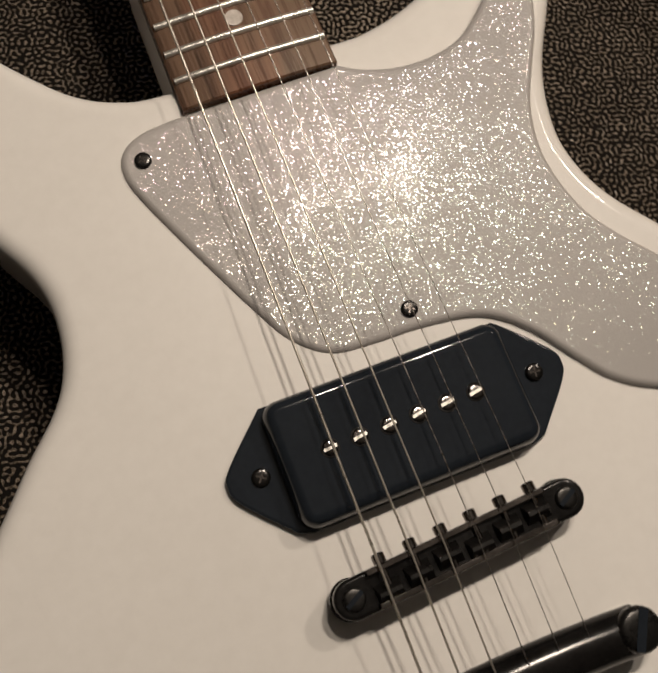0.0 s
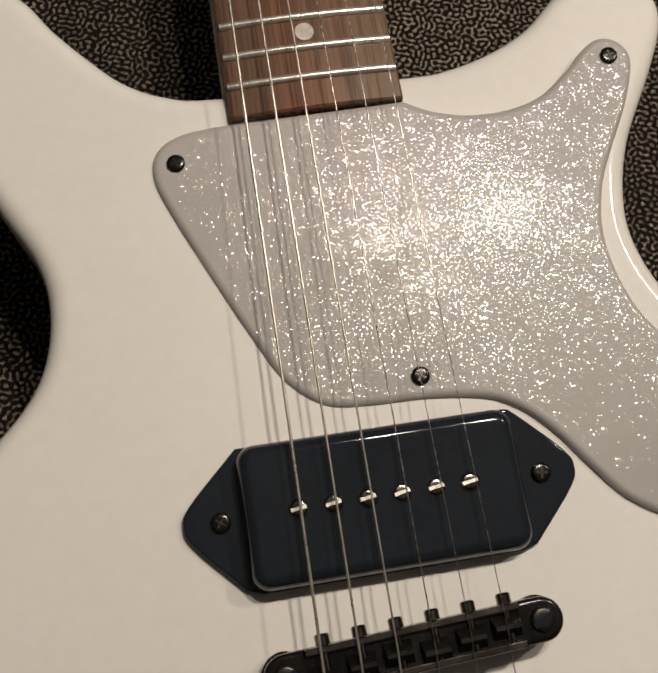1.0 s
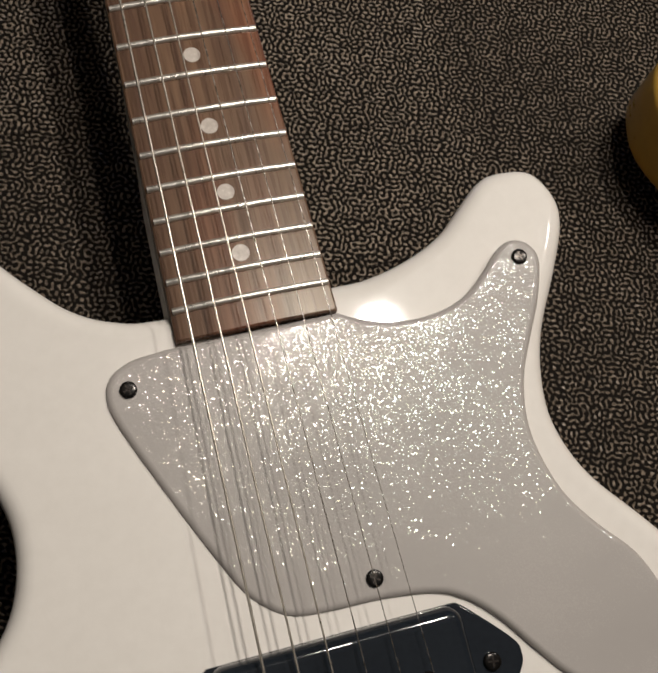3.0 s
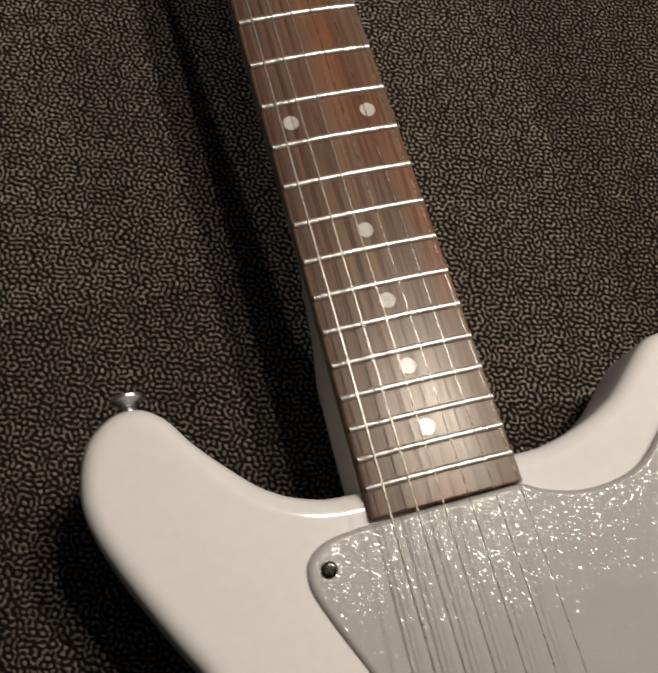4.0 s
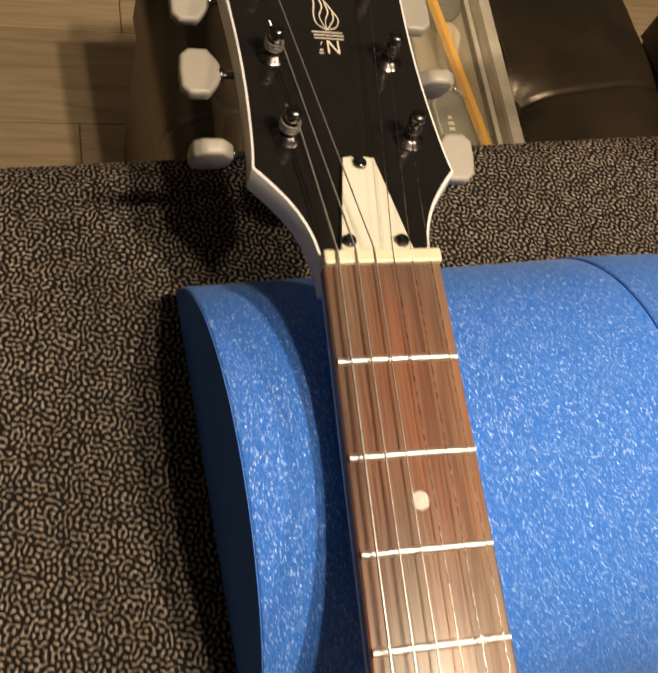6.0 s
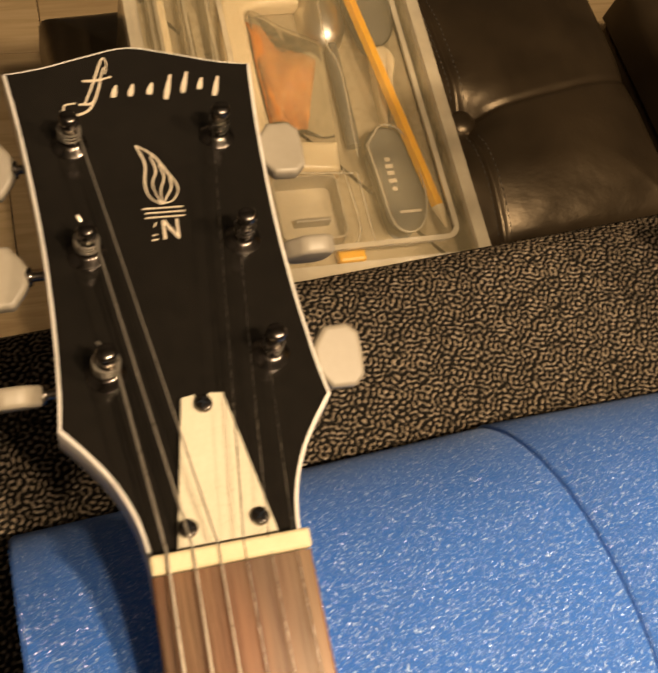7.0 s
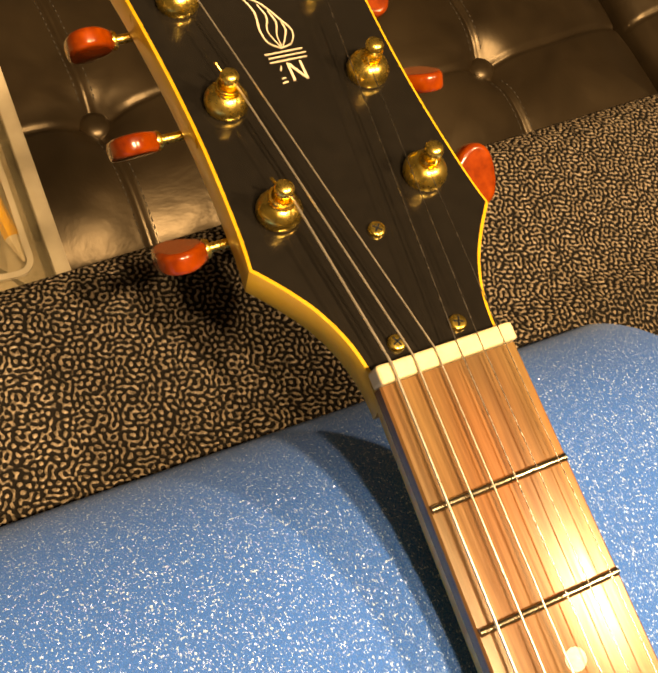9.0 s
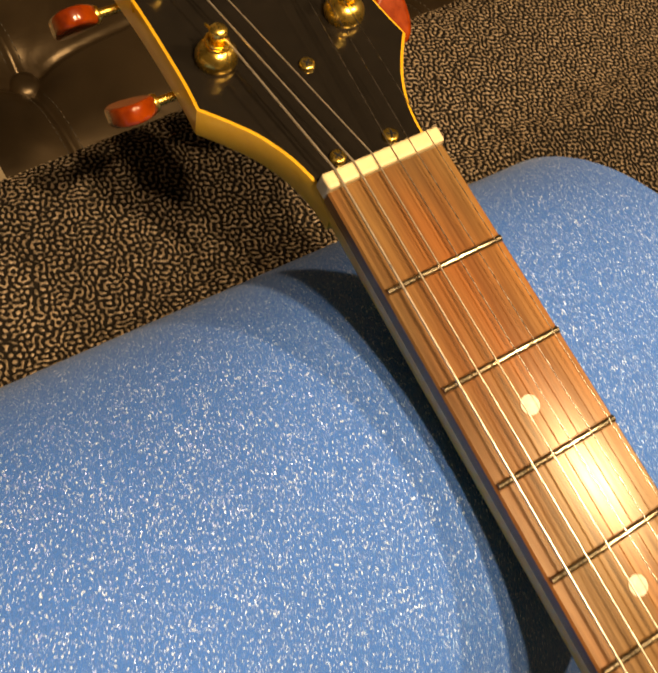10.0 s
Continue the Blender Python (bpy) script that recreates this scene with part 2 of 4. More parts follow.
PEARL = surface("white_button_plastic", (0.28, 0.245, 0.19), (0.315, 0.276, 0.218), (0.40, 0.50), coarse=60, fine=400)
PLATE_WHITE = surface("cream_plate", (0.58, 0.53, 0.41), (0.66, 0.61, 0.49), (0.25, 0.36), coarse=60, fine=700)
AMBER = surface("amber_button_plastic", (0.085, 0.008, 0.003), (0.30, 0.045, 0.007), (0.14, 0.24), coarse=90, fine=300, coat=0.05)
DOT = surface("pearl_dot", (0.45, 0.39, 0.34), (0.62, 0.56, 0.50), (0.2, 0.3), coarse=320, fine=900)
SPARKLE = glitter("silver_sparkle_plastic", (0.410, 0.378, 0.354), (0.90, 0.89, 0.84), 3150.0, 0.35, 0.92, 0.5, 0.105, 0.008, 0.050, patchy=2.4, stretch=(0.75, 1.0, 1.0), spread=True)
FOAM = glitter("blue_foam", (0.030, 0.155, 0.59), (0.62, 0.80, 1.0), 3500.0, 1.9, 0.50, 0.85, 0.34, 0.0, 0.18, speck=(0.55, 0.73, 1.0), stretch=(1.0, 0.78, 1.0), sheen=0.10)
FOAM_CUT = surface("cut_blue_foam", (0.034, 0.125, 0.44), (0.050, 0.175, 0.58), (0.8, 0.95), coarse=60, fine=1400, bump=0.4)
PRINT = surface("silver_print", (0.62, 0.52, 0.40), (0.72, 0.62, 0.49), (0.4, 0.5), coarse=120, fine=900)
STITCH = surface("grey_thread", (0.045, 0.037, 0.028), (0.075, 0.063, 0.048), (0.5, 0.7), coarse=200, fine=900)
VINYL = surface("black_vinyl", (0.006, 0.006, 0.007), (0.020, 0.0195, 0.019), (0.16, 0.32), coarse=120, fine=1300, bump=0.8, spec=0.7)
TABLE = surface("table_black", (0.012, 0.012, 0.013), (0.022, 0.021, 0.021), (0.4, 0.55), coarse=20, fine=300)
WALL = surface("wall_paint", (0.09, 0.088, 0.085), (0.12, 0.117, 0.113), (0.7, 0.85), coarse=3, fine=200, bump=0.1)


def rosewood(name, rough, spec, gain):
    m, nt, bsdf = nodes_of(name)
    v = coords(nt, (1.0, 0.035, 1.0))
    wide = noise_of(nt, v, 75.0, 3.0, 0.5, 0.4)
    fine = noise_of(nt, v, 520.0, 4.0, 0.6)
    patch = noise_of(nt, coords(nt, (1.0, 0.25, 1.0)), 28.0, 2.0)
    mix = node(nt, "ShaderNodeMath", operation="MULTIPLY_ADD", inputs={1: 0.45})
    nt.links.new(fine, mix.inputs[0])
    half = node(nt, "ShaderNodeMath", operation="MULTIPLY", inputs={1: 0.55})
    nt.links.new(wide, half.inputs[0])
    nt.links.new(half.outputs[0], mix.inputs[2])
    grain = ramp_of(nt, mix.outputs[0], [(at, tuple(a * b for a, b in zip(c, gain))) for at, c in ((0.34, (0.098, 0.061, 0.042)), (0.46, (0.138, 0.087, 0.052)), (0.56, (0.19, 0.122, 0.068)), (0.68, (0.245, 0.157, 0.082)))])
    warm = node(nt, "ShaderNodeMix")
    warm.data_type = "RGBA"
    warm.blend_type = "MULTIPLY"
    nt.links.new(ramp_of(nt, patch, ((0.45, (0, 0, 0)), (0.7, (0.8, 0.8, 0.8)))), warm.inputs["Factor"])
    nt.links.new(grain, warm.inputs["A"])
    warm.inputs["B"].default_value = (1.5, 0.85, 0.62, 1)
    nt.links.new(warm.outputs["Result"], bsdf.inputs["Base Color"])
    nt.links.new(ramp_of(nt, fine, ((0.3, (rough,) * 3), (0.7, (rough + 0.1,) * 3))), bsdf.inputs["Roughness"])
    bsdf.inputs["Specular IOR Level"].default_value = spec
    bsdf.inputs["Specular Tint"].default_value = (1.0, 0.95, 0.83, 1)
    bump_of(nt, bsdf, fine, 0.12, 0.0001)
    return m


# the mat's ridges: waves in many directions, bent by slower ones, cut at one level
BENDS = [(310.0, 260.0, 0.4, 0.00038, -0.00026), (-190.0, 420.0, 1.9, 0.00034, 0.00032), (480.0, -150.0, 3.1, -0.00026, 0.00036),
         (1450.0, 1150.0, 0.7, 0.00008, -0.00010), (-1250.0, 1700.0, 2.6, 0.00009, 0.00008)]
WAVES = []
for k in range(13):
    turn, number = math.pi * (k + 0.45 * math.sin(5.1 * k)) / 13, 2 * math.pi / (0.00245 * (1 + 0.12 * math.sin(3.7 * k)))
    WAVES.append((number * math.cos(turn), number * math.sin(turn), 2.4 * k * k))
LOW, HIGH = 0.530, 0.73


def ridge_height(x, y):
    """0 in the grooves, 1 on the ridges, for arrays of places on the mat."""
    mx, my = x.copy(), y.copy()
    for kx, ky, ph, ax, ay in BENDS:
        w = np.sin(kx * x + ky * y + ph)
        mx, my = mx + ax * w, my + ay * w
    total = sum(np.sin(kx * mx + ky * my + ph) for kx, ky, ph in WAVES)
    f = np.clip((0.5 + 0.10 * total - LOW) / (HIGH - LOW), 0.0, 1.0)
    return f * (2.0 - f)


def worm_mat(name, relief):
    """A black mat with a relief of short wriggling ridges, built (relief) or as fine bump."""
    m, nt, bsdf = nodes_of(name)
    v = coords(nt)

    def sine(source, kx, ky, ph):
        along = node(nt, "ShaderNodeVectorMath", operation="DOT_PRODUCT", inputs={1: (kx, ky, 0)})
        nt.links.new(source, along.inputs[0])
        start = node(nt, "ShaderNodeMath", operation="ADD", inputs={1: ph})
        nt.links.new(along.outputs["Value"], start.inputs[0])
        wave = node(nt, "ShaderNodeMath", operation="SINE")
        nt.links.new(start.outputs[0], wave.inputs[0])
        return wave.outputs[0]

    moved = v
    for kx, ky, ph, ax, ay in BENDS:
        push = node(nt, "ShaderNodeVectorMath", operation="SCALE", inputs={0: (ax, ay, 0)})
        nt.links.new(sine(v, kx, ky, ph), push.inputs["Scale"])
        add = node(nt, "ShaderNodeVectorMath", operation="ADD")
        nt.links.new(moved, add.inputs[0])
        nt.links.new(push.outputs[0], add.inputs[1])
        moved = add.outputs[0]
    total = None
    for kx, ky, ph in WAVES:
        wave = sine(moved, kx, ky, ph)
        if total is not None:
            add = node(nt, "ShaderNodeMath", operation="ADD")
            nt.links.new(total, add.inputs[0])
            nt.links.new(wave, add.inputs[1])
            wave = add.outputs[0]
        total = wave
    level = node(nt, "ShaderNodeMath", operation="MULTIPLY_ADD", inputs={1: 0.10, 2: 0.5})
    nt.links.new(total, level.inputs[0])
    ridge = ramp_of(nt, level.outputs[0], ((LOW, (0.0,) * 3), (0.62, (0.45,) * 3), (HIGH, (1, 1, 1))))
    patch = noise_of(nt, v, 9.0, 4.0)
    hue = noise_of(nt, v, 60.0, 2.0)
    # grey ridge tops paler, grooves darker: their light and shade put into the colour
    lit_crest = ramp_of(nt, patch, ((0.3, (0.205, 0.155, 0.104)), (0.7, (0.29, 0.222, 0.152))))
    chafe = noise_of(nt, v, 620.0, 3.0)
    lit_ridge = node(nt, "ShaderNodeMath", operation="MULTIPLY")
    nt.links.new(ridge, lit_ridge.inputs[0])
    nt.links.new(ramp_of(nt, chafe, ((0.36, (0.28,) * 3), (0.60, (1, 1, 1)))), lit_ridge.inputs[1])
    tint = node(nt, "ShaderNodeMix")
    tint.data_type = "RGBA"
    nt.links.new(lit_ridge.outputs[0], tint.inputs["Factor"])
    tint.inputs["A"].default_value = (0.012, 0.0105, 0.0092, 1)
    nt.links.new(lit_crest, tint.inputs["B"])
    nt.links.new(tint.outputs["Result"], bsdf.inputs["Base Color"])
    nt.links.new(ramp_of(nt, hue, ((0.3, (0.42,) * 3), (0.7, (0.62,) * 3))), bsdf.inputs["Roughness"])
    shine = node(nt, "ShaderNodeMath", operation="MULTIPLY", inputs={1: 0.75})
    nt.links.new(lit_ridge.outputs[0], shine.inputs[0])
    nt.links.new(shine.outputs[0], bsdf.inputs["Specular IOR Level"])
    if relief:
        bump_of(nt, bsdf, chafe, 0.5, 0.0002)
    else:
        bump_of(nt, bsdf, lit_ridge.outputs[0], 0.9, 0.0009)
    return m


def leather():
    m, nt, bsdf = nodes_of("black_leather")
    v = coords(nt)
    pores = node(nt, "ShaderNodeTexVoronoi", feature="F1", inputs={"Scale": 480.0})
    nt.links.new(v, pores.inputs["Vector"])
    creases = noise_of(nt, v, 11.0, 5.0, 0.55, 0.3)
    nt.links.new(ramp_of(nt, creases, ((0.3, (0.018, 0.012, 0.007)), (0.7, (0.040, 0.027, 0.015)))), bsdf.inputs["Base Color"])
    bsdf.inputs["Specular Tint"].default_value = (1.0, 0.80, 0.56, 1)
    nt.links.new(ramp_of(nt, creases, ((0.3, (0.29,) * 3), (0.7, (0.43,) * 3))), bsdf.inputs["Roughness"])
    bsdf.inputs["Specular IOR Level"].default_value = 1.0
    both = node(nt, "ShaderNodeMath", operation="MULTIPLY_ADD", inputs={1: 0.005})
    nt.links.new(pores.outputs["Distance"], both.inputs[0])
    nt.links.new(creases, both.inputs[2])
    bump_of(nt, bsdf, both.outputs[0], 0.20, 0.012)
    return m


def wood_floor():
    m, nt, bsdf = nodes_of("oak_plank")
    info = nt.nodes.new("ShaderNodeObjectInfo")
    v = coords(nt, (0.07, 1.0, 1.0))
    move = node(nt, "ShaderNodeVectorMath", operation="ADD")
    nt.links.new(v, move.inputs[0])
    nt.links.new(info.outputs["Random"], move.inputs[1])
    grain = noise_of(nt, move.outputs[0], 60.0, 6.0, 0.6, 1.2)
    nt.links.new(ramp_of(nt, grain, ((0.3, (0.43, 0.29, 0.15)), (0.55, (0.57, 0.41, 0.23)), (0.75, (0.63, 0.47, 0.28)))), bsdf.inputs["Base Color"])
    bsdf.inputs["Roughness"].default_value = 0.42
    bump_of(nt, bsdf, grain, 0.15, 0.0006)
    return m


def clear_plastic(name, tint, share, rough):
    """Cloudy translucent plastic."""
    m, nt, bsdf = nodes_of(name)
    v = coords(nt)
    haze = noise_of(nt, v, 18.0, 4.0)
    nt.links.new(ramp_of(nt, haze, ((0.3, tuple(0.85 * c for c in tint)), (0.7, tint))), bsdf.inputs["Base Color"])
    bsdf.inputs["Roughness"].default_value = rough
    clear = nt.nodes.new("ShaderNodeBsdfTransparent")
    mixer = nt.nodes.new("ShaderNodeMixShader")
    nt.links.new(ramp_of(nt, haze, ((0.3, (share * 0.8,) * 3), (0.7, (share * 1.15,) * 3))), mixer.inputs[0])
    nt.links.new(clear.outputs[0], mixer.inputs[1])
    nt.links.new(bsdf.outputs[0], mixer.inputs[2])
    gloss = nt.nodes.new("ShaderNodeBsdfAnisotropic")
    gloss.inputs["Roughness"].default_value = rough + 0.04
    wave = node(nt, "ShaderNodeBump", inputs={"Strength": 0.35, "Distance": 0.006})
    nt.links.new(noise_of(nt, v, 38.0, 3.0), wave.inputs["Height"])
    nt.links.new(wave.outputs["Normal"], gloss.inputs["Normal"])
    rim = node(nt, "ShaderNodeFresnel", inputs={"IOR": 1.28})
    skin = nt.nodes.new("ShaderNodeMixShader")
    nt.links.new(rim.outputs[0], skin.inputs[0])
    nt.links.new(mixer.outputs[0], skin.inputs[1])
    nt.links.new(gloss.outputs[0], skin.inputs[2])
    nt.links.new(skin.outputs[0], nt.nodes["Material Output"].inputs["Surface"])
    return m


ROSEWOOD, ROSEWOOD_OILED = rosewood("rosewood", 0.23, 0.32, (0.80, 0.74, 0.80)), rosewood("oiled_rosewood", 0.17, 0.42, (0.90, 0.80, 0.60))
MAT, MAT_RIDGED, LEATHER, OAK = worm_mat("ribbed_black_mat", False), worm_mat("ridged_black_mat", True), leather(), wood_floor()
CLEAR_LID = clear_plastic("clear_plastic", (0.95, 0.79, 0.47), 0.098, 0.10)
CLOUDY = clear_plastic("cloudy_plastic", (0.95, 0.82, 0.60), 0.50, 0.16)
RIDGE = clear_plastic("milky_ridge", (0.95, 0.86, 0.68), 0.32, 0.10)
GREY_PLASTIC = surface("grey_plastic", (0.36, 0.290, 0.185), (0.47, 0.385, 0.25), (0.2, 0.35), coarse=9)
DARK_GREY = surface("dark_grey_plastic", (0.09, 0.09, 0.08), (0.14, 0.14, 0.125), (0.3, 0.5))
CREAM_PLASTIC = surface("cream_plastic", (0.84, 0.67, 0.42), (0.90, 0.75, 0.50), (0.2, 0.35))
PENCIL_PAINT = surface("orange_pencil_paint", (0.98, 0.42, 0.002), (1.0, 0.52, 0.004), (0.25, 0.4))
RED_FOIL = surface("orange_film", (0.66, 0.19, 0.030), (0.86, 0.34, 0.07), (0.18, 0.34), coarse=55, fine=120, bump=0.4)
STEEL = surface("brushed_steel", (0.66, 0.62, 0.55), (0.80, 0.76, 0.68), (0.30, 0.42), metal=1.0, coarse=60)


# ---- setting: room, floor, table, mat ----
ROOM = (-1.6, 2.4, -2.2, 1.8, 2.5)
x0, x1, y0, y1, top = ROOM
for nm, box in (("wall_west", (x0 - 0.1, x0, y0, y1, 0, top)), ("wall_east", (x1, x1 + 0.1, y0, y1, 0, top)),
                ("wall_south", (x0 - 0.1, x1 + 0.1, y0 - 0.1, y0, 0, top)), ("wall_north", (x0 - 0.1, x1 + 0.1, y1, y1 + 0.1, 0, top))):
    tagged(part(nm, brick(*box), WALL), "plain painted room wall in shadow", "wall", kind="structure")
tagged(part("ceiling", brick(x0 - 0.1, x1 + 0.1, y0 - 0.1, y1 + 0.1, top, top + 0.1), WALL), "plain painted room ceiling", "ceiling", kind="structure")
floor = tagged(part("floor", brick(x0, x1, y0, y1, -0.1, -0.006), TABLE), "oak plank floor in warm light", "floor", kind="structure")

# table under the mat
table = thing("table", "dark table top under a ribbed mat", "table", pose(0, 0, 0))
part("tabletop", brick(-0.223, 1.25, -1.02, 0.026, MAT_Z - 0.034, MAT_Z - 0.004, 0.004), TABLE, table)
for lx in (-0.17, 1.2):
    for ly in (-0.97, -0.03):
        part("leg", brick(lx - 0.025, lx + 0.025, ly - 0.025, ly + 0.025, 0, MAT_Z - 0.034, 0.003), TABLE, table)

# the mat: one sheet whose back edge rolls down over the table's edge
TURN = 3.7


MAT_PROFILE = [(-1.0, 0.0), (-0.6, 0.0), (-0.2, 0.0), (0.0, 0.0), (0.029, 0.0), (0.036, -0.0035), (0.043, -0.0072), (0.052, -0.0094), (0.062, -0.0106), (0.085, -0.0125), (0.108, -0.0155), (0.118, -0.0190), (0.1255, -0.0250), (0.1300, -0.0330), (0.1325, -0.0430), (0.1330, -0.0600)]


def mat_sheet():
    xs = np.linspace(-0.193, 1.24, 30)
    verts, faces = [], []
    for x in xs:
        for y, z in MAT_PROFILE:
            lift = 0.080 * x if y > -0.3 else 0.0
            verts.append((x, y + lift, MAT_Z + z))
    n = len(MAT_PROFILE)
    for i in range(len(xs) - 1):
        for j in range(n - 1):
            faces.append((i * n + j, i * n + n + j, i * n + n + j + 1, i * n + j + 1))
    return mesh_of(verts, faces, True)


def mat_ridges(xa, xb, ya, yb, step, lift):
    """The built relief over one stretch of the mat."""
    gx, gy = np.meshgrid(np.arange(xa, xb, step), np.arange(ya, yb, step), indexing="ij")
    z = MAT_Z + np.interp(gy, [p[0] for p in MAT_PROFILE], [p[1] for p in MAT_PROFILE])
    gy = gy + lift * gx
    z = z + 0.0002 + 0.0009 * ridge_height(gx, gy)
    n, k = gx.shape
    at = np.arange(n * k).reshape(n, k)
    quads = np.stack((at[:-1, :-1], at[1:, :-1], at[1:, 1:], at[:-1, 1:]), axis=-1).reshape(-1, 4)
    me = bpy.data.meshes.new("raised_grain")
    me.vertices.add(n * k)
    me.vertices.foreach_set("co", np.stack((gx, gy, z), axis=-1).astype(np.float32).ravel())
    me.loops.add(quads.size)
    me.loops.foreach_set("vertex_index", quads.astype(np.int32).ravel())
    me.polygons.add(len(quads))
    me.polygons.foreach_set("loop_start", np.arange(0, quads.size, 4, dtype=np.int32))
    me.update(calc_edges=True)
    me.shade_smooth()
    return me


mat_ob = part("mat", mat_sheet(), MAT)
solid = mat_ob.modifiers.new("thickness", "SOLIDIFY")
solid.thickness, solid.offset = 0.0035, -1
tagged(mat_ob, "black rubbery mat with wriggling ridge texture on the table", "mat")
for stretch in ((-0.185, 0.80, 0.028, 0.126, 0.00046, 0.080), (-0.182, -0.020, -0.33, 0.028, 0.0005, 0.0), (0.020, 0.130, -0.42, -0.165, 0.0005, 0.0)):
    tagged(part("raised_grain", mat_ridges(*stretch), MAT_RIDGED, mat_ob), kind="stuff")
part("hem", mesh_of(*slab(rounded(-0.2035, -0.1915, -1.0, 0.045, 0.003), MAT_Z - 0.004, MAT_Z + 0.0016, 0.0015), True), VINYL, mat_ob, "glossy black stitched hem")
rows = []
for yy in np.linspace(-1.0, 0.03, 500):
    for k in range(7):
        a = math.pi * k / 6
        swell = 1.0 + 0.6 * noise.noise((yy * 420, a * 1.3, 0.0))
        rows.append((-0.1868 - 0.0046 * math.cos(a), yy, MAT_Z - 0.0002 + 0.0019 * swell * math.sin(a)))
part("binding", mesh_of(rows, [(7 * i + k, 7 * i + k + 1, 7 * i + k + 8, 7 * i + k + 7) for i in range(499) for k in range(6)], True), VINYL, mat_ob, "crinkled glossy black edge binding")
stitch = []
for k in range(140):
    yy = -0.70 + k * 0.0052
    stitch.append(tube([(-0.1942, yy, MAT_Z + 0.0016), (-0.1942, yy + 0.0017, MAT_Z + 0.0021), (-0.1942, yy + 0.0034, MAT_Z + 0.0016)], 0.0004, 5))
tagged(part("stitching", mesh_of(*join(*stitch), True), NICKEL, mat_ob, "pale grey stitches"), kind="stuff")
part("edge_trim", mesh_of(*slab(rounded(-0.2085, -0.2045, -1.0, 0.045, 0.0015), MAT_Z - 0.004, MAT_Z - 0.0002, 0.001), True), STEEL, mat_ob, "grey edge strip")


# ---- foam half rollers under the necks ----
def foam_roller(x0, x1, half, height, place, name_label, slant=(0.0, 0.0)):
    radius = (half * half + height * height) / (2 * height)
    arc = []
    for a in np.linspace(-math.pi / 2, math.pi / 2, 48):
        y = half * math.sin(a)
        flat, full = math.sqrt(radius * radius - y * y) - radius + height, height * math.cos(a)
        arc.append((y, 0.72 * flat + 0.28 * full))
    verts, faces = [], []
    rows = [(x0, 0.0011), (x0 + 0.0003, 0.0004), (x0 + 0.0011, 0.0)] + [(x, 0.0) for x in np.linspace(x0 + 0.02, x1 - 0.02, 14)] + [(x1 - 0.0011, 0.0), (x1 - 0.0003, 0.0004), (x1, 0.0011)]
    n = len(arc)
    for x, d in rows:
        s = (half - d) / half
        for y, z in arc:
            f = (x - x0) / (x1 - x0)
            verts.append((x + y * (slant[0] * (1 - f) + slant[1] * f), y * s, z * s))
    for i in range(len(rows) - 1):
        for j in range(n - 1):
            faces.append((i * n + j, i * n + j + 1, i * n + n + j + 1, i * n + n + j))
        faces.append((i * n + n - 1, i * n, i * n + n, i * n + n + n - 1))
    faces.append(tuple(range(n))[::-1])
    faces.append(tuple(range((len(rows) - 1) * n, len(rows) * n)))
    ob = thing("foam_half_roller", name_label, "foam roller", place, group="foam supports under the necks")
    part("block", soften(mesh_of(verts, faces)), FOAM, ob)
    end = [Vector((y * 0.992, max(0.0012, z * 0.994))) for y, z in arc][::-1]
    part("end_face", mesh_of(*slab(end, 0.0, 0.0004, place=lambda a, b, c: (x0 - c + a * slant[0], a, b))), FOAM_CUT, ob, "flat sliced foam end")
    return ob


foam_roller(0.0, 0.1805, 0.0965, 0.0715, pose(-0.0535, -0.0595, MAT_Z, 0, 0, TURN), "bright blue half-round foam block propping the white guitar's neck", (0.0, math.tan(radians(TURN - 1.4)) - 0.03))
foam_roller(0.0, 0.3055, 0.0967, 0.0719, pose(0.1271, -0.0472, MAT_Z, 0, 0, 1.4), "bright blue half-round foam block propping the yellow guitar's neck", (-0.03, 0.0))


# ---- guitars ----
SCALE = 0.628
NUT_W, END_W, BOARD_END, CAMBER = 0.0435, 0.0565, -0.4625, 0.305


def fret_y(n):
    return -SCALE * (1 - 2 ** (-n / 12))


def board_w(y):
    return NUT_W + (END_W - NUT_W) * y / BOARD_END


def crown(x):
    return -x * x / (2 * CAMBER)


HEAD_TILT = radians(10.5)


def head(u, v, w):
    """A place on the headstock: across, along from the nut, above its face."""
    return (u, 0.005 + v * math.cos(HEAD_TILT) + w * math.sin(HEAD_TILT), -0.006 - v * math.sin(HEAD_TILT) + w * math.cos(HEAD_TILT))


def head_m(u, v, w=0.0):
    return Matrix.Translation(head(u, v, w)) @ Matrix.Rotation(-HEAD_TILT, 4, "X")


def mirrored(half):
    return half + [Vector((-p.x, p.y)) for p in reversed(half) if abs(p.x) > 1e-6]


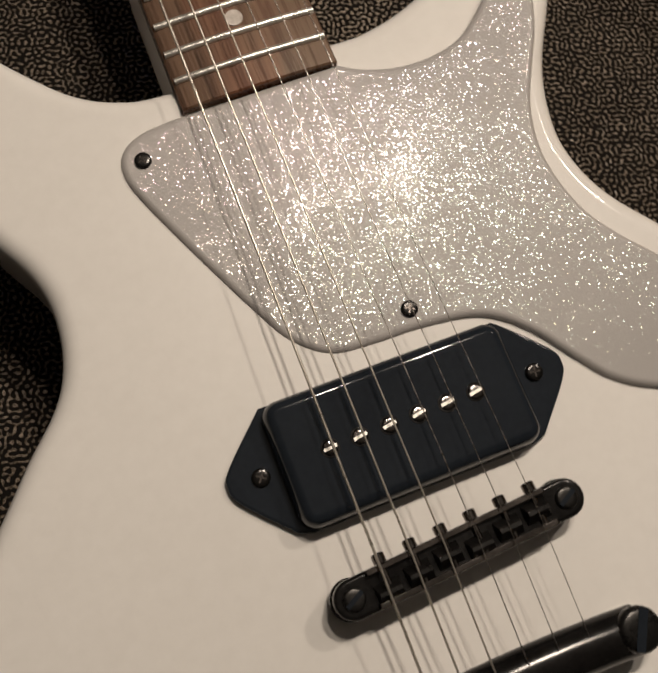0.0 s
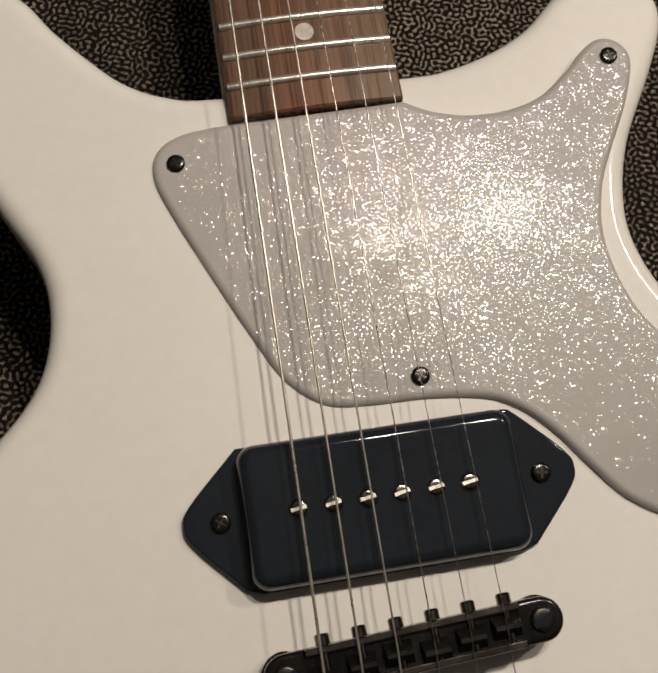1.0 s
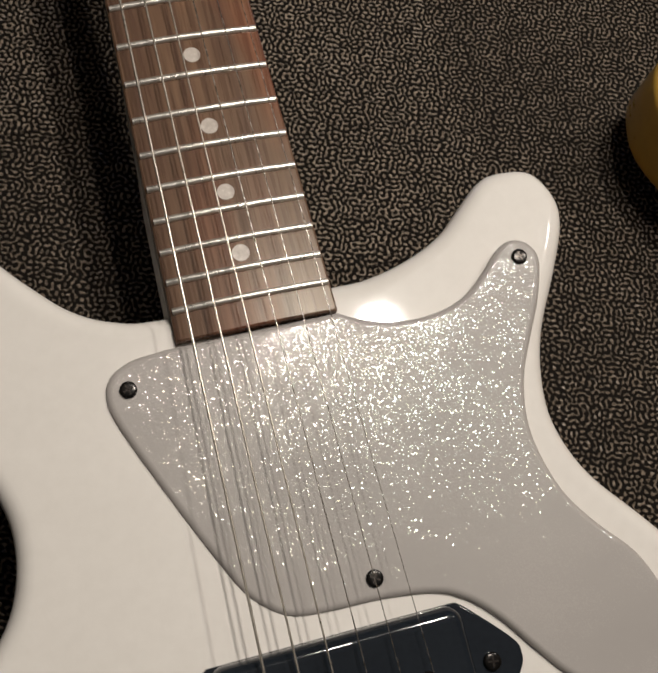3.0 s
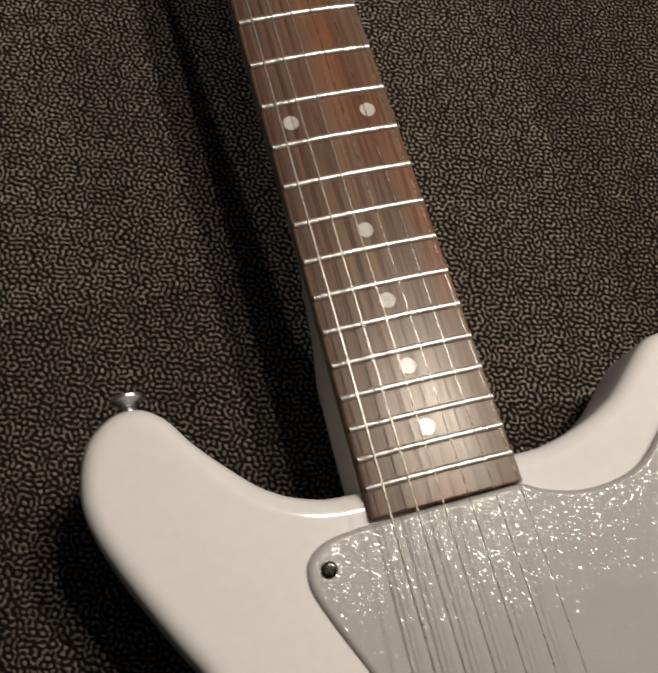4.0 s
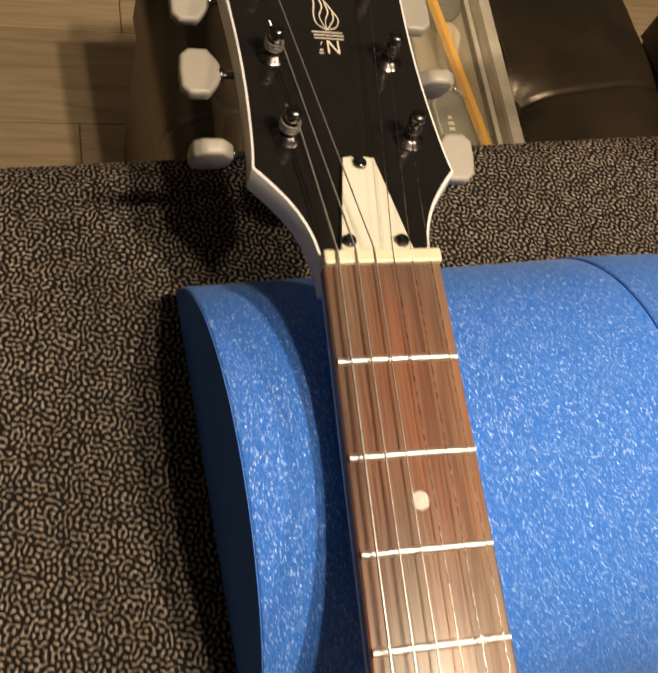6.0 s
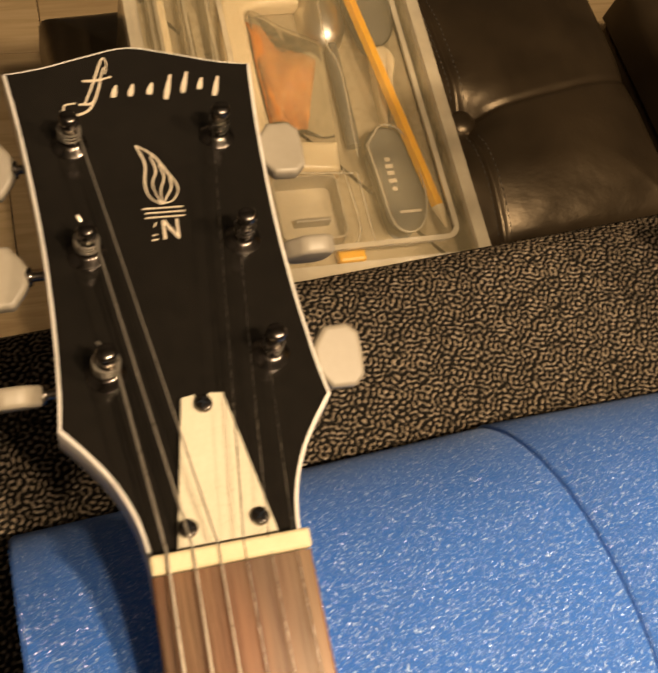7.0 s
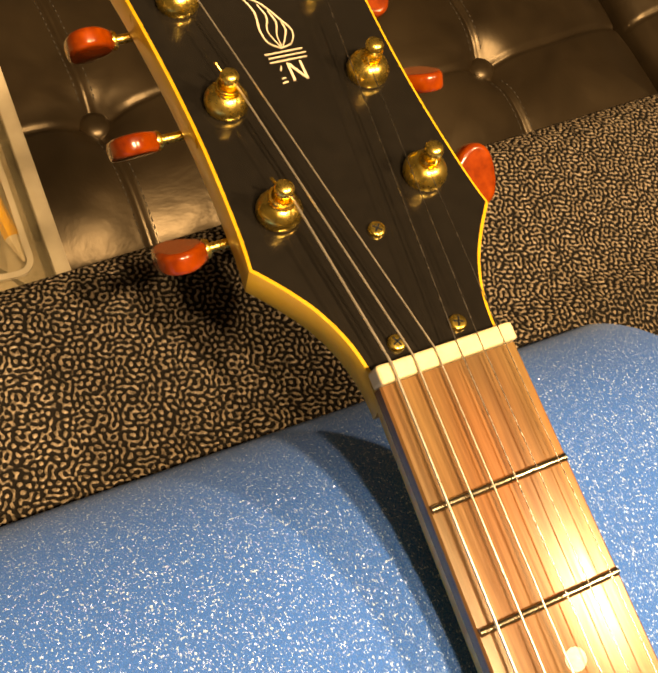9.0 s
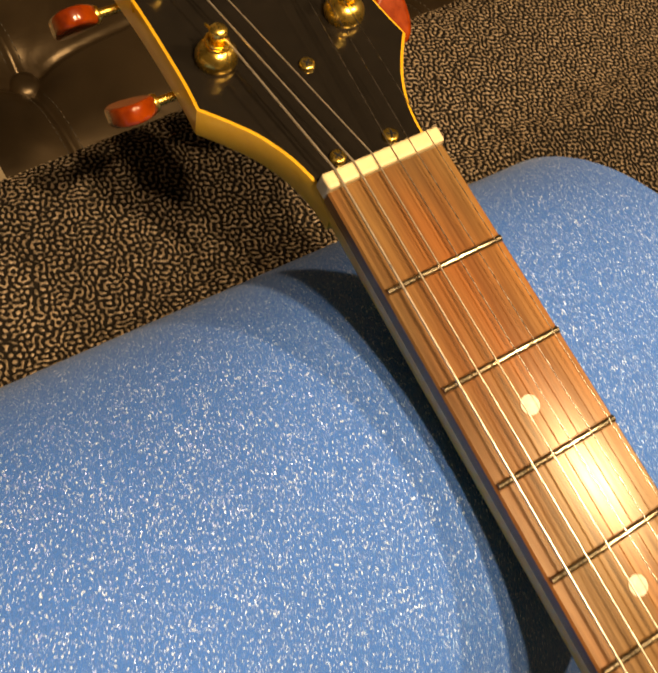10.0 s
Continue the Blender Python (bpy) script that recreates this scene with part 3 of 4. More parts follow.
HEAD_HALF = vec(21.3, -9, 21.4, 1, 23.3, 12, 27.6, 23, 33.6, 32.5, 40.4, 41.3, 39.0, 56, 37.9, 85, 38.4, 115, 40.4, 148, 43.2, 176, 30.5, 178.3, 16.5, 182.4, 0, 186.3)
BODY = vec(-30, -451, -47, -448.5, -60, -442, -71, -431.5, -81, -420, -88.5, -409.2, -97, -403.6, -107, -404.4, -116.5, -412, -121.4, -425, -121.6, -439,
           -114.8, -458, -102, -484, -94, -499, -91, -513, -93, -529, -100, -543, -117, -561, -143, -594, -160, -640, -165, -690, -156, -738, -120, -782, -60, -799)
BODY += vec(0, -802, 60, -799, 120, -782, 156, -738, 165, -690, 161, -645, 145, -595, 121, -559, 104, -537, 97, -519, 97, -503, 103, -483, 116, -460,
            124.2, -443, 124.6, -431.5, 118.6, -421, 108.5, -418.4, 98, -420, 88, -428, 76, -438.5, 62, -445.5, 46, -450, 31, -451)
GUARD = vec(-33, -463.6, -44, -465, -51.5, -469, -54.3, -476, -52, -487, -40, -515, -30.5, -535.5, -23, -549, -12.5, -557.5, 0, -559.5, 19, -560, 36, -562.3,
            46, -567, 55, -575.5, 63.5, -587, 73, -598.5, 86, -606.5, 99, -608.5, 110, -604, 115, -594, 113.5, -580)
GUARD += vec(108, -566, 98, -554, 90, -542, 85.5, -528, 84.5, -514, 88, -499, 95, -485, 102, -472, 106.8, -458, 104, -451, 98, -448.8, 92, -451.5,
             84, -459, 74, -466.5, 62, -470, 49, -470.2, 37, -467.2, 28.5, -462.8)
BODY_TOP, BODY_BACK = -0.006, -0.0475
# the neck is set back at an angle to the body's top
SET_BACK = Matrix.Translation((0, -0.535, -0.006)) @ Matrix.Rotation(radians(0.5), 4, "X") @ Matrix.Translation((0, 0.535, 0.006))


def fingerboard(parent, wood):
    ys = [0.0] + list(np.linspace(-0.01, BOARD_END + 0.0006, 24)) + [BOARD_END]
    verts, faces, n = [], [], 13
    for y in ys:
        w = board_w(y) / 2
        drop = 0.0006 if y == BOARD_END else 0.0
        for k in range(n):
            x = -w if k == 0 else w if k == n - 1 else (w - 0.0007) * (2 * (k - 1) / (n - 3) - 1)
            verts.append((x, y, crown(x) - drop - (0.0006 if k in (0, n - 1) else 0)))
        verts += [(w, y, -0.0062), (-w, y, -0.0062)]
    m = n + 2
    for i in range(len(ys) - 1):
        for k in range(m):
            faces.append((i * m + k, i * m + (k + 1) % m, i * m + m + (k + 1) % m, i * m + m + k))
    faces += [tuple(range(m)), tuple(range((len(ys) - 1) * m, len(ys) * m))[::-1]]
    me = mesh_of(verts, faces)
    bm = bmesh.new()
    bm.from_mesh(me)
    bmesh.ops.recalc_face_normals(bm, faces=bm.faces[:])
    bm.to_mesh(me)
    bm.free()
    return part("fingerboard", soften(me, 30), wood, parent, "streaky brown rosewood fingerboard")


def neck(parent, paint, depth):
    verts, faces, n = [], [], 15
    rows = [(0.016, 0.0212, depth * 0.62), (0.005, 0.0213, depth * 0.82), (-0.012, 0.0218, depth)]
    rows += [(y, board_w(y) / 2, depth + 0.003 * (-y / 0.36)) for y in np.linspace(-0.05, -0.36, 8)]
    rows += [(y, board_w(y) / 2 + 0.0003, d) for y, d in ((-0.374, depth + 0.007), (-0.388, depth + 0.017), (-0.402, 0.037), (-0.43, 0.0385), (-0.458, 0.0385))]
    for y, w, d in rows:
        boxy = 2.2 if y > -0.37 else 4.0 if y > -0.39 else 9.0
        for k in range(n):
            a = math.pi * k / (n - 1)
            c, s = math.cos(a), math.sin(a)
            verts.append((-w * math.copysign(abs(c) ** (2 / boxy), c), y, (-0.0105 if y > 0.01 else -0.0075 if y > 0 else -0.0062) - d * abs(s) ** (2 / boxy)))
    for i in range(len(rows) - 1):
        for k in range(n - 1):
            faces.append((i * n + k, i * n + n + k, i * n + n + k + 1, i * n + k + 1))
    faces += [tuple(range(n)), tuple(range((len(rows) - 1) * n, len(rows) * n))[::-1]]
    faces += [tuple([i * n for i in range(len(rows))] + [i * n + n - 1 for i in reversed(range(len(rows)))])]
    return part("neck", soften(mesh_of(verts, faces), 50), paint, parent)


def screw_mesh(r, h, slot=True, cross=False):
    """A domed screw head, without its slot."""
    prof = [(r, 0), (r, h * 0.5), (r * 0.93, h * 0.82), (r * 0.75, h * 0.95), (r * 0.45, h * 0.99), (r * 0.1, h)]
    return lathe(prof, 20)


def screw(parent, name, m, r, h, metal, cross=True, angle=30.0, label="", slot_glint=None):
    v, f = screw_mesh(r, h)
    ob = part(name, soften(mesh_of([tuple(m @ Vector(p)) for p in v], f), 50), metal, parent, label)
    turn = m @ Matrix.Rotation(radians(angle), 4, "Z")
    # slot laid on as raised bars: black for its shade, paler metal for glints
    bits = []
    for a in ((0, 90) if cross else (0,)):
        q = turn @ Matrix.Rotation(radians(a), 4, "Z")
        l, w = (r * 0.60, r * 0.10) if cross else (r * 0.92, r * 0.2)
        vs = [(-l, -w, h * 0.80), (l, -w, h * 0.80), (l, w, h * 0.80), (-l, w, h * 0.80), (-l, -w, h * 1.03), (l, -w, h * 1.03), (l, w, h * 1.03), (-l, w, h * 1.03)]
        bits.append(([tuple(q @ Vector(p)) for p in vs], [(3, 2, 1, 0), (4, 5, 6, 7), (0, 1, 5, 4), (1, 2, 6, 5), (2, 3, 7, 6), (3, 0, 4, 7)]))
    part("slot", mesh_of(*join(*bits)), slot_glint or BLACK_PLASTIC, ob)
    return ob


def knob_shape(width, length, thick, tulip):
    """A tuner button: a flat rounded lozenge, along +x from its shaft."""
    if tulip:
        half = vec(0, 3.2, 2.4, 6.6, 6.0, 10.4, 10.0, 11.8, 14.0, 10.4, 16.4, 6.4, 17.2, 0)
    else:
        half = vec(0, 3.4, 1.6, 6.2, 6.0, 11.4, 15.4, 11.6, 19.6, 8.0, 20.2, 0)
    ring = [Vector((p.x, -p.y)) for p in half] + [p for p in reversed(half)][1:]
    sharp = (0, len(ring) - 1) if tulip else tuple(range(len(ring)))
    pts = curve_through([Vector((p.x * length, p.y * width)) for p in ring], sharp, True, 3)
    return slab(pts, -thick / 2, thick / 2, thick * (0.25 if tulip else 0.24), thick * (0.25 if tulip else 0.24), 3)


def tuner(parent, u, v, side, metal, button, tulip, roll):
    """One machine head: bushing, post, shaft, gear box and button."""
    base = thing_part("tuner", parent)
    m = head_m(u, v)
    if tulip:
        prof = [(0.0066, 0), (0.0070, 0.0008), (0.0071, 0.0022), (0.0067, 0.0038), (0.0057, 0.0055), (0.0044, 0.0066), (0.0032, 0.0071)]
        post = [(0.0031, 0.006), (0.0033, 0.0074), (0.0027, 0.0085), (0.0026, 0.0105), (0.0029, 0.0118), (0.0030, 0.0132), (0.0024, 0.0142), (0.0010, 0.0146)]
    else:
        prof = [(0.0060, 0), (0.0060, 0.0007), (0.0050, 0.0015), (0.0040, 0.0026), (0.0034, 0.0030)]
        post = [(0.0030, 0.0025), (0.0030, 0.006), (0.0025, 0.0075), (0.0025, 0.0095), (0.0031, 0.0108), (0.0031, 0.0140), (0.0023, 0.0150), (0.0008, 0.0152)]
    part("bushing", soften(mesh_of(*lathe(prof, 24, m)), 50), metal, base)
    part("post", soften(mesh_of(*lathe(post, 20, m)), 50), metal, base)
    part("gear_box", move_bm(brick(-0.0075, 0.0075, -0.006, 0.010, -0.022, -0.0126, 0.002), m), metal, base)
    axis = m @ Matrix.Translation((0, 0.0035, -0.0148)) @ Matrix.Rotation(0 if side > 0 else math.pi, 4, "Z")
    reach = (0.0415 if side > 0 else 0.0455 if tulip else 0.0430) - abs(u)
    v1, f1 = tube([(0.0, 0, 0), (reach + 0.001, 0, 0)], 0.0016, 10)
    part("shaft", soften(mesh_of([tuple(axis @ Vector(p)) for p in v1], f1), 50), metal, base)
    v3, f3 = lathe([(0.0030, 0), (0.0033, 0.001), (0.0030, 0.0022)], 14)
    turnm = axis @ Matrix.Translation((reach - 0.0012, 0, 0)) @ Matrix.Rotation(math.pi / 2, 4, "Y")
    part("collar", soften(mesh_of([tuple(turnm @ Vector(p)) for p in v3], f3), 50), metal, base)
    v2, f2 = knob_shape(0.90, 0.92 if tulip else 0.84, 0.0066, tulip)
    at = axis @ Matrix.Translation((reach, 0, 0)) @ Matrix.Rotation(radians(roll), 4, "X")
    part("button", soften(mesh_of([tuple(at @ Vector(p)) for p in v2], f2), 50), button, base)
    return base


def thing_part(name, parent):
    ob = new(name)
    ob.parent = parent
    return ob


def move_bm(bm, m):
    bm.transform(m)
    return bm


def flat_print(name, pieces, parent, label, lift=0.00035):
    """Thin printed strokes on the headstock's face, each a ribbon along points in millimetres."""
    for pts, width in pieces:
        width *= 0.78
        line = curve_through([Vector(p) for p in pts], (), False, 5) if len(pts) > 2 else [Vector(p) for p in pts]
        n, verts, faces = len(line), [], []
        for i, p in enumerate(line):
            t = (line[min(i + 1, n - 1)] - line[max(i - 1, 0)]).normalized()
            s = i / (n - 1)
            w = width * (0.55 + 0.45 * math.sin(math.pi * min(1, s * 1.1 + 0.12))) / 2
            q = Vector((-t.y, t.x)) * w
            for r in (p - q, p + q):
                for h in (0.0, lift):
                    verts.append(head(r.x / 1000, r.y / 1000, 0.0003 + h))
        for i in range(n - 1):
            a, b = 4 * i, 4 * i + 4
            faces += [(a + 1, b + 1, b + 3, a + 3), (a, a + 2, b + 2, b), (a, b, b + 1, a + 1), (a + 2, a + 3, b + 3, b + 2)]
        part(name, mesh_of(verts, faces), PRINT, parent, label)


def pickup_cover():
    """A shell with steep rounded flanks and a crisp rim round its flat top."""
    out = rounded(-0.0416, 0.0410, -0.6085, -0.5668, 0.0056, 7)
    rings = [(0.0, -0.0036), (0.0, -0.0012)]
    for k in range(1, 7):
        a = math.pi / 2 * k / 6.6
        rings.append((0.0028 * (1 - math.cos(a)), -0.0012 + 0.0059 * math.sin(a)))
    rings += [(0.0033, 0.00495), (0.0039, 0.0050), (0.0046, 0.0050)]
    n, verts, faces = len(out), [], []
    for d, z in rings:
        verts += [(p.x, p.y, z) for p in (inset_ring(out, d) if d else out)]
    for r in range(len(rings) - 1):
        for i in range(n):
            j = (i + 1) % n
            faces.append((r * n + i, r * n + j, r * n + n + j, r * n + n + i))
    faces += [tuple(range(n))[::-1], tuple(range((len(rings) - 1) * n, len(rings) * n))]
    return verts, faces


def guitar(m, label, paint, metal, button, tulip, knob_rolls, plate, neck_depth, full):
    g = thing("electric_guitar", label, "guitar", m, group="electric guitars on the mat")
    part("body", soften(mesh_of(*slab(curve_through(BODY, (), True, 5), BODY_BACK, BODY_TOP, 0.0065, 0.006, 6)), 60), paint, g).matrix_basis = SET_BACK
    neck(g, paint, neck_depth)
    # the white guitar's board is twisted slightly to move its highlight right of centre
    twist = Matrix.Rotation(radians(-1.6 if full else 0.0), 4, "Y")
    fingerboard(g, ROSEWOOD if full else ROSEWOOD_OILED).matrix_basis = twist
    # frets and dots
    for n in range(1, 23):
        y, w = fret_y(n), board_w(fret_y(n)) / 2 - 0.0008
        pts = [(x, y, crown(x) + 0.0002) for x in np.linspace(-w, w, 9)]
        part("fret", soften(mesh_of(*tube(pts, 0.00125, 8)), 60), NICKEL if plate else FRET_STEEL, g).matrix_basis = twist
    for n in (3, 5, 7, 9, 12, 15, 17, 19, 21):
        y = (fret_y(n) + fret_y(n - 1)) / 2
        for x in ((-0.0158, 0.0158) if n == 12 else (0.0,)):
            part("inlay_dot", mesh_of(*lathe([(0.0031, -0.001), (0.0031, 0.00025)], 28, Matrix.Translation((x, y, crown(x))) @ Matrix.Rotation(x / CAMBER, 4, "Y"))), DOT, g).matrix_basis = twist
    # nut
    part("nut", brick(-0.0218, 0.0218, 0.0002, 0.0056, -0.0062, 0.0019, 0.0009), IVORY, g, "ivory-coloured nut").matrix_basis = twist
    # headstock with its black face
    outline = curve_through(mirrored(HEAD_HALF), (0, 5, 10, 16, 21, 26), True, 5)
    hs = part("headstock", soften(mesh_of(*slab(outline, -0.0125, 0.0, 0.0006, 0.0012, 2, head)), 40), paint, g)
    part("face", soften(mesh_of(*slab([p for p in inset_ring(outline, 0.0012)], -0.0005, 0.0003, 0, 0, 2, head)), 40), BLACK_LACQUER, hs, "glossy black headstock face")
    # maker's mark and emblem as plain strokes
    wordmark = [(((-13.5, 162.5), (-16.5, 157.6), (-21, 155.6), (-24.6, 157.2), (-24.2, 160.2), (-20.6, 160.8)), 1.0), (((-19.6, 160.2), (-15.0, 160.6), (-12.4, 166), (-10.6, 172), (-9.2, 176.4)), 1.1),
                (((-17.6, 160), (-14.4, 167.6), (-11.8, 174.2), (-9.2, 180.6), (-8.0, 178.4), (-9.0, 173.4)), 1.0), (((-17.2, 170.6), (-12.4, 170.6), (-7.2, 172.0)), 1.1)]
    for x, y, h, lean, w in ((-7.8, 162.4, 5.4, 1.7, 2.4), (-2.0, 162.6, 5.4, 1.7, 2.4), (4.6, 162.9, 5.2, 1.7, 2.6), (10.0, 160.4, 11.2, 3.4, 2.4), (16.4, 163.0, 9.6, 2.9, 2.4), (22.4, 164.2, 5.2, 1.7, 2.4), (27.2, 160.8, 9.0, 2.9, 2.4)):
        wordmark.append((((x, y), (x + 0.5 * lean, y + 0.5 * h), (x + lean, y + h)), w))
    flat_print("mark_stroke", wordmark, hs, "silver scrollwork stroke")
    flame = [(((-3.5, 141), (1.5, 136.5), (5.2, 129), (7.6, 122.5), (5.5, 117.6), (1.2, 116.2)), 0.8), (((-3.5, 141), (-1.6, 133), (-2.8, 125), (-2.2, 119.5), (1.2, 116.2)), 0.9),
             (((0.6, 136), (1.6, 130), (-0.4, 124), (1.2, 116.6)), 0.8), (((3.0, 132.5), (3.8, 127), (2.0, 122), (1.6, 116.6)), 0.8), (((5.6, 127), (5.6, 123), (3.8, 119.5), (2.0, 116.6)), 0.8)]
    flame += [(((-5.2, 114.8), (8.0, 114.6)), 0.75), (((-4.6, 113), (8.4, 112.8)), 0.75), (((-4.8, 111.2), (8.0, 111.0)), 0.75)]
    flame += [(((0.2, 102.4), (0.6, 109.8)), 1.6), (((0.9, 109.4), (4.3, 102.8)), 1.8), (((4.6, 102.2), (5.0, 109.8)), 1.6), (((-2.6, 107.4), (-1.8, 109.2)), 0.8), (((-4.0, 102.4), (-2.0, 102.6)), 0.8), (((-3.6, 104.2), (-2.0, 104.4)), 0.8)]
    flat_print("emblem_stroke", flame, hs, "silver feather emblem stroke")
    # three screws, with or without the cover plate
    lift = 0.0
    if plate:
        pl = curve_through(vec(-13.6, 1.2, 14.6, 1.2, 7.6, 45.6, 3.4, 46.2, 1.6, 43.8, 0.6, 43.8, -1.2, 46.2, -5.0, 45.6), tuple(range(8)), True, 2)
        part("cover_plate", soften(mesh_of(*slab(pl, 0.0003, 0.0022, 0.0004, 0, 2, head)), 40), PLATE_WHITE, hs, "cream truss rod cover plate")
        lift = 0.0019
    for u, v in ((0.0011, 0.0425), (-0.0098, 0.0062), (0.0103, 0.0062)):
        screw(hs, "screw", head_m(u, v, 0.0003 + lift), 0.0027, 0.0016, DARK_NICKEL if plate else GOLD, True, random.uniform(0, 90))
    # machine heads
    rolls = iter(knob_rolls)
    for side in (-1, 1):
        for v in (0.0570, 0.0995, 0.1430):
            tuner(g, side * 0.0247, v, side, metal, button, tulip, next(rolls))
    # strings
    gauges = (0.00046, 0.00037, 0.00030, 0.00020, 0.00016, 0.00014)
    for k in range(6):
        xn, xb = -0.0172 + 0.00688 * k, -0.0258 + 0.01032 * k
        v = (0.0570, 0.0995, 0.1430, 0.1430, 0.0995, 0.0570)[k]
        u = (-0.0247 + 0.0024) if k < 3 else (0.0247 - 0.0024)
        r = gauges[k]
        post = head(u, v, 0.0090)
        pts = [post, (xn, 0.0052, 0.0018 + r), (xn, 0.0005, 0.0019 + r)]
        pts += [tuple(SET_BACK @ Vector(p)) for p in ((xb, -0.6285, 0.0100 + r), (xb, -0.634, 0.0090 + r), (xb, -0.668, 0.0066 + r))]
        s = part("string", soften(mesh_of(*tube(pts, r, 8)), 60), WOUND_STEEL if k < 3 else STRING_STEEL, g, "wound steel string" if k < 3 else "plain steel string")
        side = -1 if k < 3 else 1
        c = Vector(head(side * 0.0247, v, 0.0))
        nrm = Vector((0, math.sin(HEAD_TILT), math.cos(HEAD_TILT)))
        ey = Vector((0, math.cos(HEAD_TILT), -math.sin(HEAD_TILT)))
        coil = []
        for i in range(37):
            a = -math.pi / 2 * side + side * 2 * math.pi * i / 12
            coil.append(tuple(c + (0.0031 + 1.4 * r) * (math.cos(a) * Vector((1, 0, 0)) + math.sin(a) * ey) + (0.0048 + 0.0046 * i / 36) * nrm))
        tip = Vector(coil[-1])
        coil.append(tuple(tip + 0.003 * nrm + 0.003 * ey * (1 if k % 2 else 0.3) + Vector((0.002 * side, 0, 0))))
        # gold on the yellow guitar's steel windings stands in for the glare there
        part("winding", soften(mesh_of(*tube(coil, 1.15 * r, 6)), 60), GOLD if tulip else WOUND_STEEL if k < 3 else STRING_STEEL, s)
    if not full:
        return g
    # pickguard
    guard = part("pickguard", soften(mesh_of(*slab(curve_through(GUARD, (0, len(GUARD) - 1), True, 5), BODY_TOP, -0.0032, 0.0020, 0, 4)), 40), SPARKLE, g, "silver sparkle plastic pickguard")
    guard.matrix_basis = SET_BACK @ Matrix.Translation((0.03, -0.525, -0.005)) @ pose(0, 0, 0, 0.9, -1.1) @ Matrix.Translation((-0.03, 0.525, 0.005))
    for x, y, a in ((-0.0467, -0.4750, 20), (0.0176, -0.5530, 60), (0.0990, -0.4560, 10)):
        # pale cross bars stand for the glints in these screw heads
        screw(guard, "screw", Matrix.Translation((x, y, -0.0032)), 0.0029, 0.0012, SCREW_BLACK, True, a, slot_glint=DARK_NICKEL)
    # dog-ear pickup
    ears = curve_through(vec(-41, -566.6, -56, -581, -58.6, -586.5, -56.4, -592.8, -43, -607.5, -38.5, -609, 38.5, -609, 43, -607.5, 56.4, -593, 58.8, -587, 56.6, -581.5, 43.5, -568.2, 40, -566.6),
                         (0, 4, 5, 6, 7, 12), True, 4)
    pickup = part("pickup", soften(mesh_of(*slab(ears, BODY_TOP, -0.0034, 0.0008, 0, 3)), 40), BLACK_PLASTIC, g, "glossy black dog-ear pickup")
    pickup.matrix_basis = SET_BACK
    part("cover", soften(mesh_of(*pickup_cover()), 30), BLACK_PLASTIC, pickup, "glossy black pickup cover")
    for k in range(6):
        # bright nickel bar in place of the streak reflected across each pole screw
        screw(pickup, "pole_screw", Matrix.Translation((-0.0255 + 0.00996 * k, -0.5872, 0.0049)), 0.0025, 0.0009, DARK_NICKEL, False, random.uniform(4, 14), slot_glint=NICKEL)
        # thin black disc standing for the shaded recess round the screw
        part("screw_hole", mesh_of(*lathe([(0.0031, 0.0), (0.0031, 0.0003)], 24, Matrix.Translation((-0.0255 + 0.00996 * k, -0.5872, 0.0049)))), BLACK_METAL, pickup)
    for x in (-0.0478, 0.0480):
        # glints of the cross slot given by its paler metal
        screw(pickup, "screw", Matrix.Translation((x, -0.5873, -0.0034)), 0.0030, 0.0014, SCREW_BLACK, True, random.uniform(0, 90), slot_glint=DARK_NICKEL)
    bridge(g).matrix_basis = SET_BACK
    tailpiece(g).matrix_basis = SET_BACK
    # strap button on the horn's tip
    at = Matrix.Translation((-0.1000, -0.4055, -0.0225)) @ Matrix.Rotation(-math.pi / 2, 4, "X")
    part("strap_button", soften(mesh_of(*lathe([(0.0042, 0), (0.0030, 0.0018), (0.0026, 0.0060), (0.0045, 0.0082), (0.0066, 0.0092), (0.0066, 0.0102), (0.0050, 0.0112), (0.001, 0.0115)], 24, at)), 50), CHROME, g, "chrome strap button").matrix_basis = SET_BACK
    return g


